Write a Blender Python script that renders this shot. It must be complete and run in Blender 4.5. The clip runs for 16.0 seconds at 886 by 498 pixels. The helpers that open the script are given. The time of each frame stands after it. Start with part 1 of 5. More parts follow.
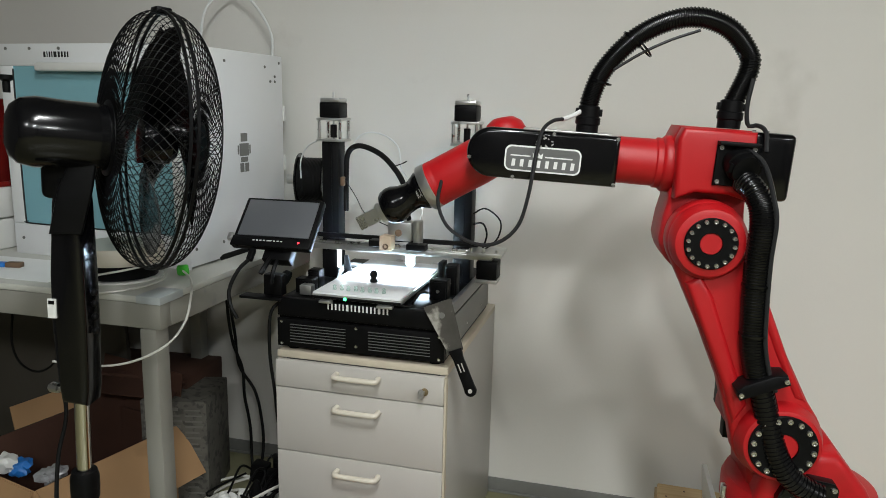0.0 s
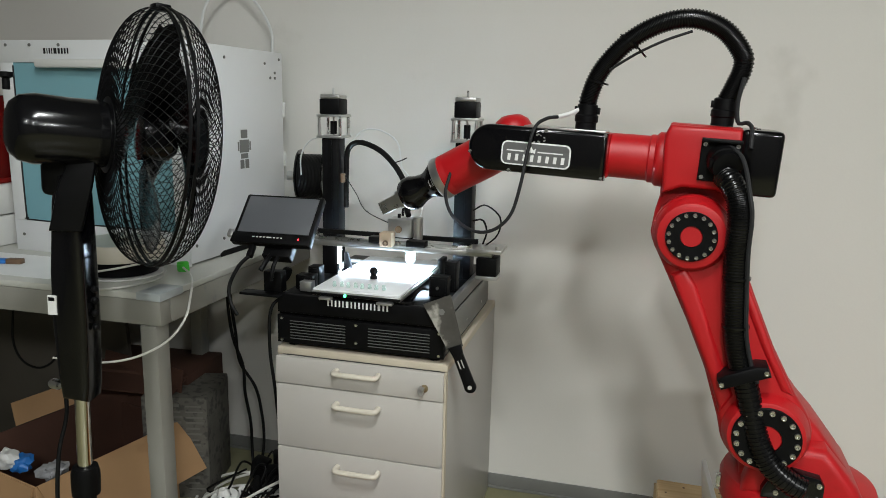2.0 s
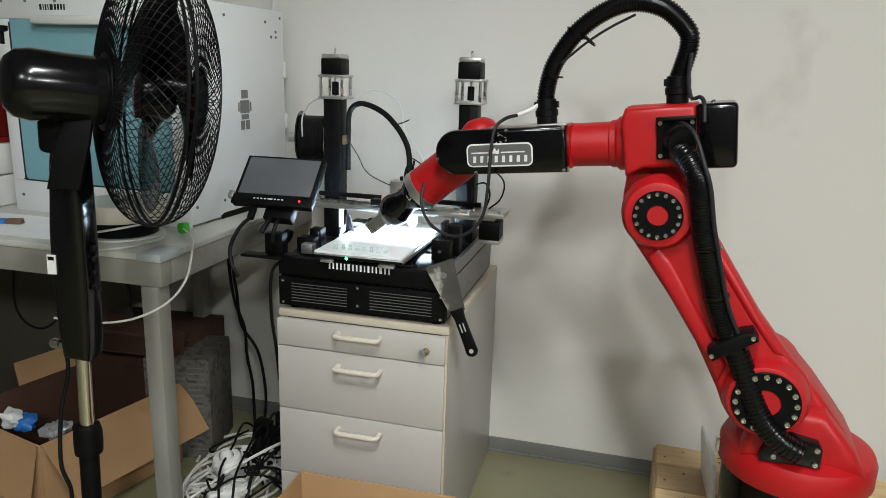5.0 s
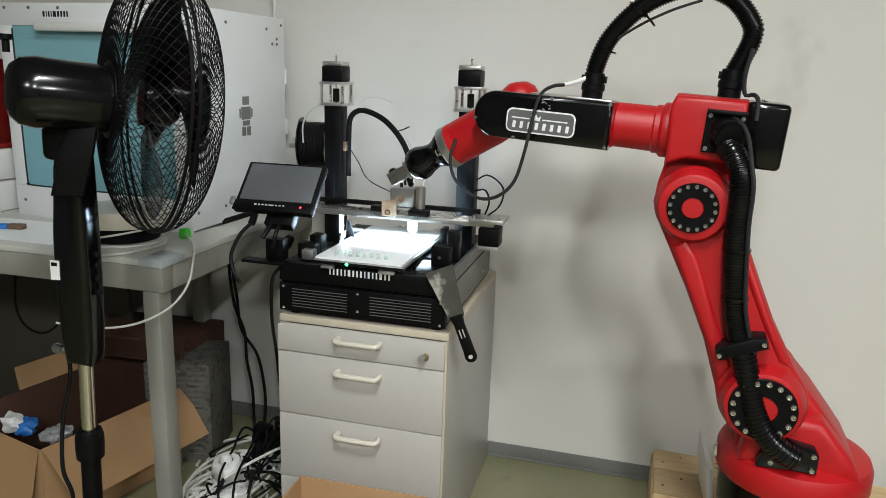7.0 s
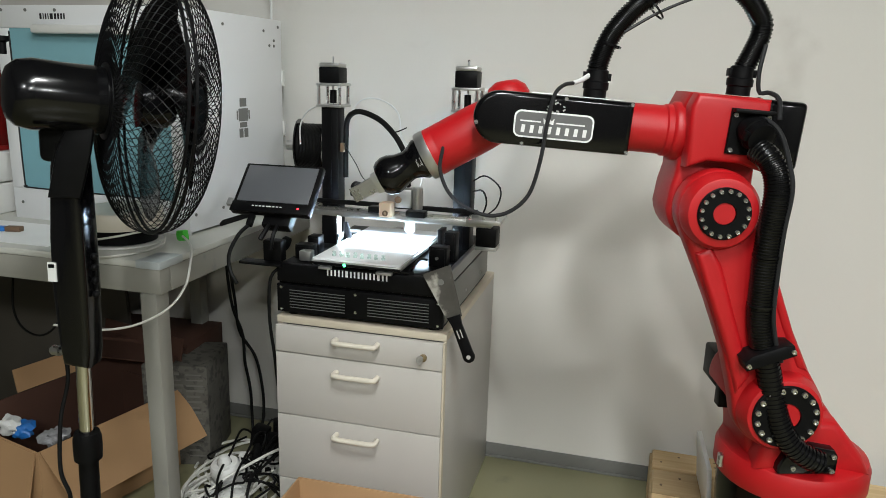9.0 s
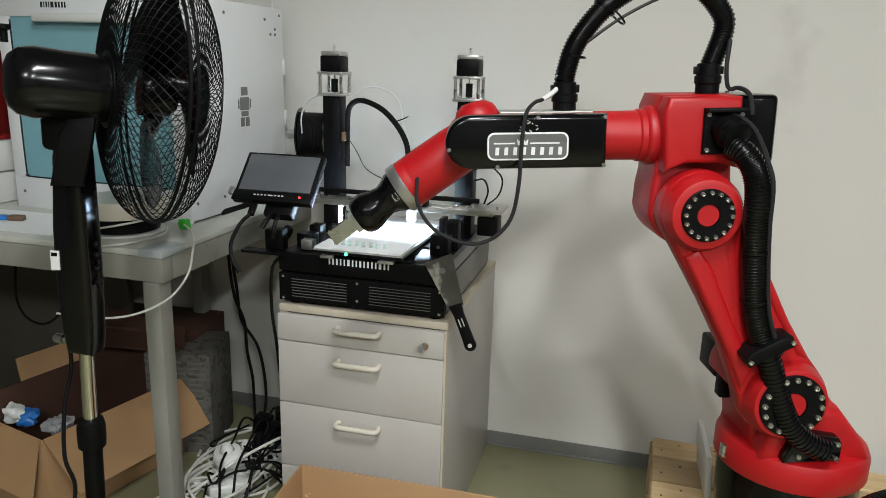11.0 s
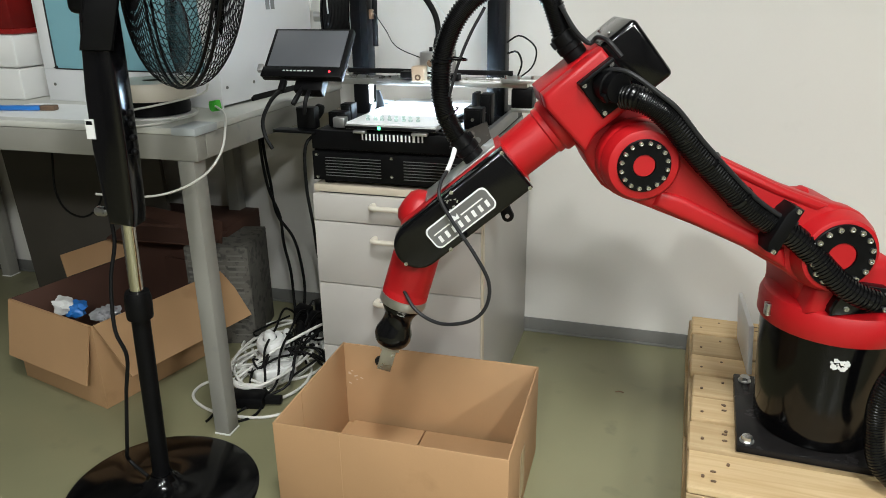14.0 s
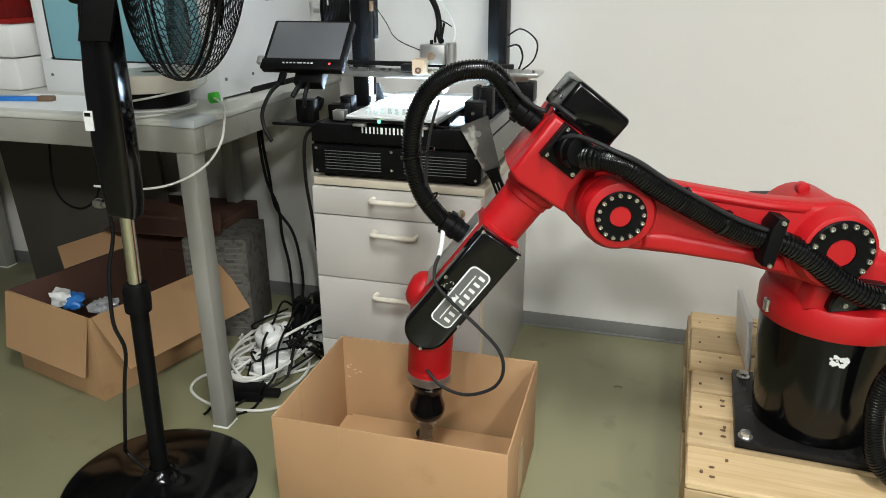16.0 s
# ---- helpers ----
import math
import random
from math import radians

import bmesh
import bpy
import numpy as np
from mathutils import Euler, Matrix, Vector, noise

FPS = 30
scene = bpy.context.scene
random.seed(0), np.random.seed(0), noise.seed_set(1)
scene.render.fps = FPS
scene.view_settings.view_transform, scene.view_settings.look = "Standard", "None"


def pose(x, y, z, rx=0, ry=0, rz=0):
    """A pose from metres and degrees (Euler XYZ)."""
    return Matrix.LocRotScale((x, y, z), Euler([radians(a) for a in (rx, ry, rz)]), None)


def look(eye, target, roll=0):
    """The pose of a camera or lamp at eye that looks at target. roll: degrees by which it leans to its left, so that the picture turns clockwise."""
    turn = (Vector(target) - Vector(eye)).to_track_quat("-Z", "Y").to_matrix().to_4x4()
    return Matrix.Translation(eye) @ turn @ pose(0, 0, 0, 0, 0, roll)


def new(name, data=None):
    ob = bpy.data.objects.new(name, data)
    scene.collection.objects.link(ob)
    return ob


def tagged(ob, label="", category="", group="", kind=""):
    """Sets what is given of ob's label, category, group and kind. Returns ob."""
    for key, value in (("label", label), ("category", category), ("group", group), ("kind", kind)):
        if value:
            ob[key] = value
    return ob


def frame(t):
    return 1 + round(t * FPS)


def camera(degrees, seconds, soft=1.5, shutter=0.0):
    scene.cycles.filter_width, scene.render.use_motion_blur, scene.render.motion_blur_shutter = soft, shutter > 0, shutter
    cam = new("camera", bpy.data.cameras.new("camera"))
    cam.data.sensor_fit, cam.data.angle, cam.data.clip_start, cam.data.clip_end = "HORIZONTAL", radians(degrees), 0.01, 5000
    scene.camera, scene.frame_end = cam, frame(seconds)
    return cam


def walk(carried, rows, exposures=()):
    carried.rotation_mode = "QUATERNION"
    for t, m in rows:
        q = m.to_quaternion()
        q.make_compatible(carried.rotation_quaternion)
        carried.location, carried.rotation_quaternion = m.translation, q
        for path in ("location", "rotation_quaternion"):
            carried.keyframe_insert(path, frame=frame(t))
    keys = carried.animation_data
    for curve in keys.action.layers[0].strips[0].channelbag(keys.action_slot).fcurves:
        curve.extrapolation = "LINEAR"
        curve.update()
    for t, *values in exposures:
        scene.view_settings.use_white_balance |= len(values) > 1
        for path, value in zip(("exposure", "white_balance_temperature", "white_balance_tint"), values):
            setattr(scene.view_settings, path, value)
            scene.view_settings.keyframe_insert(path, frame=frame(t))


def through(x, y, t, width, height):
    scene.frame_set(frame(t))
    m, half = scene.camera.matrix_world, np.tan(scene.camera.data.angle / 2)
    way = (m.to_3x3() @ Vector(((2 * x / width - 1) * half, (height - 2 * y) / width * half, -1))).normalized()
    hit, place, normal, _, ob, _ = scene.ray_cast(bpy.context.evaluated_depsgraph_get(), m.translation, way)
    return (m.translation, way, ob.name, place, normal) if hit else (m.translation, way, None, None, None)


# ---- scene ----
cam = camera(63.0, 16.0, soft=0.85)
PATH = [
    (0, (0.802, -1.531, 1.214), (0.315, 0.37, 0.829), 1.3),
    (0.5, (0.804, -1.529, 1.216), (0.298, 0.366, 0.823), 1.0),
    (1, (0.804, -1.529, 1.214), (0.309, 0.37, 0.831), 1.3),
    (1.5, (0.804, -1.531, 1.215), (0.31, 0.368, 0.829), 1.1),
    (2, (0.805, -1.531, 1.216), (0.316, 0.367, 0.82), 1.3),
    (2.5, (0.805, -1.531, 1.214), (0.317, 0.368, 0.816), 1.4),
    (3, (0.805, -1.527, 1.211), (0.319, 0.365, 0.783), 1.5),
    (3.5, (0.803, -1.523, 1.206), (0.318, 0.362, 0.743), 1.4),
    (4, (0.801, -1.519, 1.203), (0.316, 0.359, 0.72), 1.4),
    (6.5, (0.802, -1.525, 1.21), (0.314, 0.353, 0.724), 2.1),
    (7, (0.801, -1.531, 1.212), (0.317, 0.351, 0.738), 1.9),
    (7.5, (0.802, -1.532, 1.212), (0.31, 0.35, 0.747), 1.9),
    (8, (0.801, -1.532, 1.213), (0.314, 0.351, 0.748), 1.7),
    (8.5, (0.804, -1.532, 1.211), (0.323, 0.352, 0.744), 1.7),
    (11, (0.804, -1.536, 1.207), (0.323, 0.341, 0.712), 1.7),
    (11.5, (0.803, -1.535, 1.195), (0.308, 0.327, 0.659), 1.3),
    (12, (0.801, -1.542, 1.177), (0.288, 0.309, 0.619), 1.1),
    (12.5, (0.803, -1.541, 1.154), (0.286, 0.296, 0.557), 0.6),
    (13, (0.804, -1.547, 1.122), (0.289, 0.278, 0.486), 0.6),
    (13.5, (0.792, -1.553, 1.09), (0.267, 0.257, 0.419), -0.3),
    (14, (0.795, -1.557, 1.08), (0.254, 0.242, 0.393), -0.7),
    (14.5, (0.792, -1.557, 1.079), (0.253, 0.238, 0.381), -0.7),
    (15, (0.793, -1.555, 1.073), (0.251, 0.239, 0.373), -0.8),
    (15.5, (0.793, -1.553, 1.075), (0.254, 0.237, 0.364), -0.8),
    (16, (0.787, -1.553, 1.082), (0.256, 0.242, 0.375), -0.3),
]
walk(cam, [(t, look(eye, target, roll)) for t, eye, target, roll in PATH],
     exposures=[(0.0, -0.14), (4.2, -0.06), (6.3, 0.05), (8.7, 0.05), (11.0, -0.03), (12.5, 0.15), (13.5, 0.25), (14.5, 0.36), (16.0, 0.38)])

# ---- light ----
world = bpy.data.worlds.new("world")
scene.world = world
world.use_nodes = True
world.node_tree.nodes["Background"].inputs[0].default_value = (0.9, 0.95, 1.0, 1)
world.node_tree.nodes["Background"].inputs[1].default_value = 0.01

ROOM_X0, ROOM_X1, ROOM_Y0, ROOM_Y1, ROOM_H = -1.75, 4.6, -5.2, 0.595, 2.7
# second lamp is an added fill; the others were placed by cast shadows
LAMP_PLACES = [(0.85, -1.45, 42), (0.6, -3.6, 50), (1.95, -3.4, 74), (3.4, -3.1, 84)]


def area(name, x, y, z, sx, sy, watts, colour, tilt=(0, 0, 0), spread=180):
    lamp = bpy.data.lights.new(name, "AREA")
    lamp.shape, lamp.size, lamp.size_y, lamp.energy, lamp.color = "RECTANGLE", sx, sy, watts, colour
    lamp.spread = radians(spread)
    ob = new(name, lamp)
    ob.matrix_world = pose(x, y, z, *tilt)
    return ob


for lx, ly, watts in LAMP_PLACES:
    area("ceiling_and_fill_lamp", lx, ly, ROOM_H - 0.09, 0.16, 0.60, watts, (0.95, 0.985, 0.97))
# added lamp under the gantry, lends the bed the side LED bar's cold light
area("bed_helper_light", 0.22, 0.215, 0.8405, 0.22, 0.03, 12.0, (0.64, 0.83, 1.0), (0, 0, 0), 125)


# ---- materials ----
def material(name, colour, rough=0.5, metal=0.0, vary=0.12, scale=12.0, bump=0.0, bump_scale=80.0, emit=0.0, stain=None, coat=0.0):
    m = bpy.data.materials.new(name)
    m.use_nodes = True
    n, l = m.node_tree.nodes, m.node_tree.links
    b = n["Principled BSDF"]
    b.inputs["Metallic"].default_value = metal
    b.inputs["Specular IOR Level"].default_value = 0.13 if max(colour) < 0.03 else 0.5
    b.inputs["Coat Weight"].default_value = coat
    b.inputs["Coat Roughness"].default_value = 0.12
    tc = n.new("ShaderNodeTexCoord")
    big = n.new("ShaderNodeTexNoise")
    big.inputs["Scale"].default_value, big.inputs["Detail"].default_value = scale, 6
    l.new(tc.outputs["Object"], big.inputs["Vector"])
    ramp = n.new("ShaderNodeValToRGB")
    ramp.color_ramp.elements[0].position, ramp.color_ramp.elements[1].position = 0.3, 0.7
    ramp.color_ramp.elements[0].color = (*[c * (1 - vary) for c in colour], 1)
    ramp.color_ramp.elements[1].color = (*[min(1, c * (1 + vary)) for c in colour], 1)
    l.new(big.outputs["Fac"], ramp.inputs["Fac"])
    out = ramp.outputs["Color"]
    if stain:
        s = n.new("ShaderNodeTexNoise")
        s.inputs["Scale"].default_value, s.inputs["Detail"].default_value = stain[1], 8
        l.new(tc.outputs["Object"], s.inputs["Vector"])
        r = n.new("ShaderNodeValToRGB")
        r.color_ramp.elements[0].position, r.color_ramp.elements[1].position = stain[2], stain[2] + 0.08
        l.new(s.outputs["Fac"], r.inputs["Fac"])
        mix = n.new("ShaderNodeMixRGB")
        mix.inputs[2].default_value = (*stain[0], 1)
        l.new(r.outputs["Color"], mix.inputs[0])
        l.new(out, mix.inputs[1])
        out = mix.outputs[0]
    l.new(out, b.inputs["Base Color"])
    mr = n.new("ShaderNodeMapRange")
    mr.inputs["To Min"].default_value, mr.inputs["To Max"].default_value = max(0.02, rough - 0.08), min(1, rough + 0.08)
    l.new(big.outputs["Fac"], mr.inputs["Value"])
    l.new(mr.outputs["Result"], b.inputs["Roughness"])
    if bump:
        fine = n.new("ShaderNodeTexNoise")
        fine.inputs["Scale"].default_value, fine.inputs["Detail"].default_value = bump_scale, 4
        l.new(tc.outputs["Object"], fine.inputs["Vector"])
        bp = n.new("ShaderNodeBump")
        bp.inputs["Strength"].default_value, bp.inputs["Distance"].default_value = bump, 0.002
        l.new(fine.outputs["Fac"], bp.inputs["Height"])
        l.new(bp.outputs["Normal"], b.inputs["Normal"])
    if emit:
        b.inputs["Emission Color"].default_value = (*colour, 1)
        b.inputs["Emission Strength"].default_value = emit
    return m


def wood_material(name, light, dark, scale=6.0):
    m = material(name, light, 0.65, bump=0.25, bump_scale=60)
    n, l = m.node_tree.nodes, m.node_tree.links
    b = n["Principled BSDF"]
    tc, info = n.new("ShaderNodeTexCoord"), n.new("ShaderNodeObjectInfo")
    add = n.new("ShaderNodeVectorMath")
    mul = n.new("ShaderNodeVectorMath")
    mul.operation = "MULTIPLY"
    mul.inputs[1].default_value = (0.6, 9.0, 9.0)
    l.new(tc.outputs["Object"], mul.inputs[0])
    l.new(mul.outputs[0], add.inputs[0])
    sh = n.new("ShaderNodeMath")
    sh.operation = "MULTIPLY"
    sh.inputs[1].default_value = 37.0
    l.new(info.outputs["Random"], sh.inputs[0])
    l.new(sh.outputs[0], add.inputs[1])
    no = n.new("ShaderNodeTexNoise")
    no.inputs["Scale"].default_value, no.inputs["Detail"].default_value = scale, 8
    no.inputs["Distortion"].default_value = 0.8
    l.new(add.outputs[0], no.inputs["Vector"])
    ramp = n.new("ShaderNodeValToRGB")
    ramp.color_ramp.elements[0].position, ramp.color_ramp.elements[1].position = 0.35, 0.65
    ramp.color_ramp.elements[0].color, ramp.color_ramp.elements[1].color = (*dark, 1), (*light, 1)
    l.new(no.outputs["Fac"], ramp.inputs["Fac"])
    hsv = n.new("ShaderNodeHueSaturation")
    mr = n.new("ShaderNodeMapRange")
    mr.inputs["To Min"].default_value, mr.inputs["To Max"].default_value = 0.62, 1.12
    l.new(info.outputs["Random"], mr.inputs["Value"])
    l.new(mr.outputs["Result"], hsv.inputs["Value"])
    l.new(ramp.outputs["Color"], hsv.inputs["Color"])
    l.new(hsv.outputs["Color"], b.inputs["Base Color"])
    return m


def glass_material(name, colour, rough=0.05, through=0.6):
    m = bpy.data.materials.new(name)
    m.use_nodes = True
    n, l = m.node_tree.nodes, m.node_tree.links
    b = n["Principled BSDF"]
    b.inputs["Base Color"].default_value = (*colour, 1)
    b.inputs["Roughness"].default_value = rough
    tr, mx = n.new("ShaderNodeBsdfTransparent"), n.new("ShaderNodeMixShader")
    tr.inputs[0].default_value = (*colour, 1)
    mx.inputs[0].default_value = through
    l.new(b.outputs[0], mx.inputs[1])
    l.new(tr.outputs[0], mx.inputs[2])
    l.new(mx.outputs[0], n["Material Output"].inputs[0])
    return m


M_WALL = material("wall_paint", (0.66, 0.64, 0.60), 0.75, vary=0.02, scale=1.3, bump=0.12, bump_scale=140, stain=((0.58, 0.56, 0.52), 3.0, 0.66))
M_FLOOR = material("linoleum", (0.205, 0.195, 0.112), 0.30, vary=0.10, scale=2.2, bump=0.05, bump_scale=60, stain=((0.165, 0.155, 0.09), 7.0, 0.60))
# unseen walls and ceiling, coloured dark only to cut bounced light
M_WALL2 = material("unseen_wall_bounce_cut", (0.09, 0.085, 0.08), 0.8, vary=0.05, scale=1.5)
M_CEIL = material("unseen_ceiling_bounce_cut", (0.20, 0.20, 0.20), 0.9, vary=0.02)
M_BASE = material("grey_baseboard", (0.16, 0.16, 0.15), 0.5, vary=0.08)
M_LAMP = material("lamp_diffuser", (0.95, 0.985, 0.97), 0.5, emit=9.0)
M_LAM = material("grey_laminate", (0.485, 0.46, 0.43), 0.42, vary=0.03, scale=5, bump=0.05, bump_scale=200)
# darker copy of the grey laminate, for side and back panels
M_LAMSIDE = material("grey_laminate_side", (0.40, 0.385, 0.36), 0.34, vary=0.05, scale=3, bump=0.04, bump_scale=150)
M_EDGE = material("beige_edge", (0.52, 0.46, 0.36), 0.5, vary=0.06)
M_CREAM = material("cream_plastic", (0.64, 0.59, 0.50), 0.35, vary=0.03)
M_BRASS = material("worn_brass", (0.32, 0.25, 0.15), 0.45, 0.9, vary=0.2, scale=60)
M_BLK = material("black_powder_coat", (0.0032, 0.0032, 0.0036), 0.45, vary=0.25, scale=30, bump=0.08, bump_scale=300)
M_BLKGLOSS = material("black_gloss_plastic", (0.0025, 0.0025, 0.003), 0.16, vary=0.2, scale=9, coat=0.3)
M_RUB = material("black_rubber", (0.006, 0.006, 0.006), 0.5, vary=0.2, scale=40)
M_HOSE = material("black_hose", (0.003, 0.003, 0.0032), 0.24, vary=0.2, scale=20)
M_RED = material("red_cast_paint", (0.43, 0.0045, 0.008), 0.46, vary=0.06, scale=7, bump=0.14, bump_scale=420, stain=((0.38, 0.004, 0.007), 9.0, 0.63))
M_STEEL = material("bright_steel", (0.62, 0.62, 0.61), 0.28, 1.0, vary=0.08, scale=40)
M_ALU = material("brushed_aluminium", (0.55, 0.55, 0.54), 0.38, 0.9, vary=0.08, scale=30)
M_CHROME = material("chrome", (0.70, 0.68, 0.62), 0.12, 1.0, vary=0.05)
M_SIGN = material("grey_sign", (0.17, 0.17, 0.17), 0.35, 0.4, vary=0.05)
M_WHITE = material("white_print", (0.78, 0.78, 0.77), 0.5, vary=0.03)
M_WHITEPL = material("white_plastic", (0.70, 0.70, 0.68), 0.4, vary=0.04, scale=6)
M_PANEL = material("white_panel", (0.74, 0.75, 0.76), 0.38, vary=0.02, scale=4)
M_CARD = material("cardboard", (0.40, 0.235, 0.115), 0.8, vary=0.07, scale=4, bump=0.12, bump_scale=160, stain=((0.35, 0.20, 0.095), 6, 0.62))
M_CARDIN = material("cardboard_inside", (0.43, 0.26, 0.13), 0.8, vary=0.07, scale=4, bump=0.12, bump_scale=160)
# cardboard with the under-table shade put into its colour
M_SHADECARD = material("shaded_cardboard", (0.060, 0.024, 0.014), 0.8, vary=0.15, scale=6)
M_PINE = wood_material("raw_pine", (0.62, 0.46, 0.26), (0.52, 0.36, 0.185))
M_TABLE = material("table_laminate", (0.50, 0.50, 0.46), 0.4, vary=0.04, scale=5)
M_TABLEG = material("table_grey_paint", (0.250, 0.242, 0.215), 0.45, vary=0.05, scale=9, stain=((0.20, 0.20, 0.195), 14, 0.66))
M_TEAL = glass_material("teal_acrylic", (0.33, 0.58, 0.64), 0.08, 0.45)
M_TEALIN = material("printer_inside", (0.30, 0.42, 0.45), 0.6, vary=0.1)
M_REDPL = material("red_acrylic", (0.13, 0.006, 0.005), 0.2, vary=0.2)
# the grey stands for the wall reflected in the dark screen
M_SCREEN = material("screen_wall_reflection", (0.11, 0.115, 0.125), 0.30, vary=0.04)
M_LED = material("led_strip", (0.80, 0.91, 1.0), 0.5, emit=14.0)
M_LEDRED = material("red_indicator", (1.0, 0.02, 0.03), 0.5, emit=6.0)
M_LEDGREEN = material("green_indicator", (0.05, 1.0, 0.25), 0.5, emit=8.0)
M_BED = material("white_bed_surface", (0.82, 0.84, 0.86), 0.35, vary=0.02)
M_GLASS = glass_material("clear_glass", (0.85, 0.95, 0.92), 0.03, 0.8)
M_GREEN = material("green_plastic", (0.06, 0.50, 0.04), 0.4, vary=0.08)
M_BLUE = material("blue_plastic", (0.02, 0.16, 0.50), 0.4, vary=0.08)
M_BROWN = material("brown_wood", (0.14, 0.085, 0.05), 0.6, vary=0.2)
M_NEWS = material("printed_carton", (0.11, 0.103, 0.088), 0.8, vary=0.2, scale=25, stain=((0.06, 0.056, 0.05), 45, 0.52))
M_PLY = material("pale_wood_block", (0.55, 0.42, 0.30), 0.6, vary=0.06)
M_CABLEW = material("white_cable", (0.62, 0.61, 0.57), 0.45, vary=0.05)
M_CABLEG = material("grey_cable", (0.022, 0.022, 0.023), 0.4, vary=0.1)
M_CLEARPL = material("milky_tube", (0.66, 0.67, 0.66), 0.3, vary=0.03)
M_FOIL = material("clear_wrap", (0.30, 0.30, 0.31), 0.2, vary=0.4, scale=30, bump=0.8, bump_scale=40)
M_WORN = material("worn_steel_blade", (0.075, 0.07, 0.062), 0.5, 0.3, vary=0.25, scale=18, stain=((0.42, 0.40, 0.36), 16, 0.58))
M_DKBASE = material("black_gloss_base", (0.002, 0.002, 0.0023), 0.15, vary=0.2, scale=6, stain=((0.009, 0.008, 0.006), 5, 0.64))
M_PLATE = material("dirty_black_plate", (0.012, 0.011, 0.011), 0.25, vary=0.3, scale=20, stain=((0.16, 0.15, 0.14), 22, 0.70))

for glossy, level in ((M_HOSE, 0.34), (M_BLKGLOSS, 0.26), (M_DKBASE, 0.35)):
    glossy.node_tree.nodes["Principled BSDF"].inputs["Specular IOR Level"].default_value = level


# ---- mesh helpers ----
def finish(bm, name, mat, smooth=True):
    me = bpy.data.meshes.new(name)
    bmesh.ops.recalc_face_normals(bm, faces=bm.faces[:])
    bm.to_mesh(me)
    bm.free()
    me.materials.append(mat)
    if smooth:
        for p in me.polygons:
            p.use_smooth = True
        me.set_sharp_from_angle(angle=radians(38))
    return me


def part(name, bm, mat, parent=None, label="", m=None):
    ob = new(name, bm if isinstance(bm, bpy.types.Mesh) else finish(bm, name, mat))
    ob.parent = parent
    if m is not None:
        ob.matrix_basis = m
    if label:
        ob["label"] = label
    return ob


def thing(name, label, category, m=None, group="", kind=""):
    ob = new(name)
    ob.empty_display_size = 0.05
    if m is not None:
        ob.matrix_basis = m
    return tagged(ob, label, category, group, kind)


def box(x0, x1, y0, y1, z0, z1, bevel=0.0, segs=2, bm=None, m=None):
    own = bmesh.new()
    mm = Matrix.Translation(((x0 + x1) / 2, (y0 + y1) / 2, (z0 + z1) / 2)) @ Matrix.Diagonal((x1 - x0, y1 - y0, z1 - z0, 1))
    bmesh.ops.create_cube(own, size=1, matrix=mm)
    if bevel:
        bmesh.ops.bevel(own, geom=own.edges[:], offset=bevel, segments=segs, affect="EDGES", profile=0.5)
    if m is not None:
        own.transform(m)
    return merge(bm, own)


def merge(bm, own):
    if bm is None:
        return own
    me = bpy.data.meshes.new("tmp")
    own.to_mesh(me)
    own.free()
    bm.from_mesh(me)
    bpy.data.meshes.remove(me)
    return bm


def lathe(profile, segs=32, bm=None, m=None):
    """A surface of revolution about z; profile: (radius, z), from one end to the other."""
    own = bmesh.new()
    rings = []
    for r, z in profile:
        if r < 1e-6:
            rings.append([own.verts.new((0, 0, z))])
        else:
            rings.append([own.verts.new((r * math.cos(2 * math.pi * i / segs), r * math.sin(2 * math.pi * i / segs), z)) for i in range(segs)])
    for a, b in zip(rings, rings[1:]):
        for i in range(segs):
            j = (i + 1) % segs
            if len(a) == 1 and len(b) > 1:
                own.faces.new((a[0], b[i], b[j]))
            elif len(b) == 1 and len(a) > 1:
                own.faces.new((a[i], a[j], b[0]))
            elif len(a) > 1:
                own.faces.new((a[i], a[j], b[j], b[i]))
    if m is not None:
        own.transform(m)
    return merge(bm, own)


def cyl(r, z0, z1, segs=24, bevel=0.0, bm=None, m=None):
    e = bevel
    prof = [(0, z0), (r - e, z0), (r, z0 + e), (r, z1 - e), (r - e, z1), (0, z1)] if e else [(0, z0), (r, z0), (r, z1), (0, z1)]
    return lathe(prof, segs, bm, m)


TO_Y = pose(0, 0, 0, -90)          # turns a shape about z into one about y
TO_X = pose(0, 0, 0, 0, 90)        # ... about x


def prism(poly, y0, y1, bevel=0.0, segs=2, bm=None, m=None):
    """A polygon of (x, z) points, thick from y0 to y1."""
    own = bmesh.new()
    a = [own.verts.new((x, y0, z)) for x, z in poly]
    b = [own.verts.new((x, y1, z)) for x, z in poly]
    own.faces.new(a)
    own.faces.new(b[::-1])
    for i in range(len(poly)):
        j = (i + 1) % len(poly)
        own.faces.new((a[i], b[i], b[j], a[j]))
    bmesh.ops.recalc_face_normals(own, faces=own.faces[:])
    if bevel:
        caps = [e for e in own.edges if abs(e.verts[0].co.y - e.verts[1].co.y) < 1e-6]
        bmesh.ops.bevel(own, geom=caps, offset=bevel, segments=segs, affect="EDGES", profile=0.5)
    if m is not None:
        own.transform(m)
    return merge(bm, own)


def arc(cx, cz, r, a0, a1, n):
    return [(cx + r * math.cos(radians(a0 + (a1 - a0) * i / n)), cz + r * math.sin(radians(a0 + (a1 - a0) * i / n))) for i in range(n + 1)]


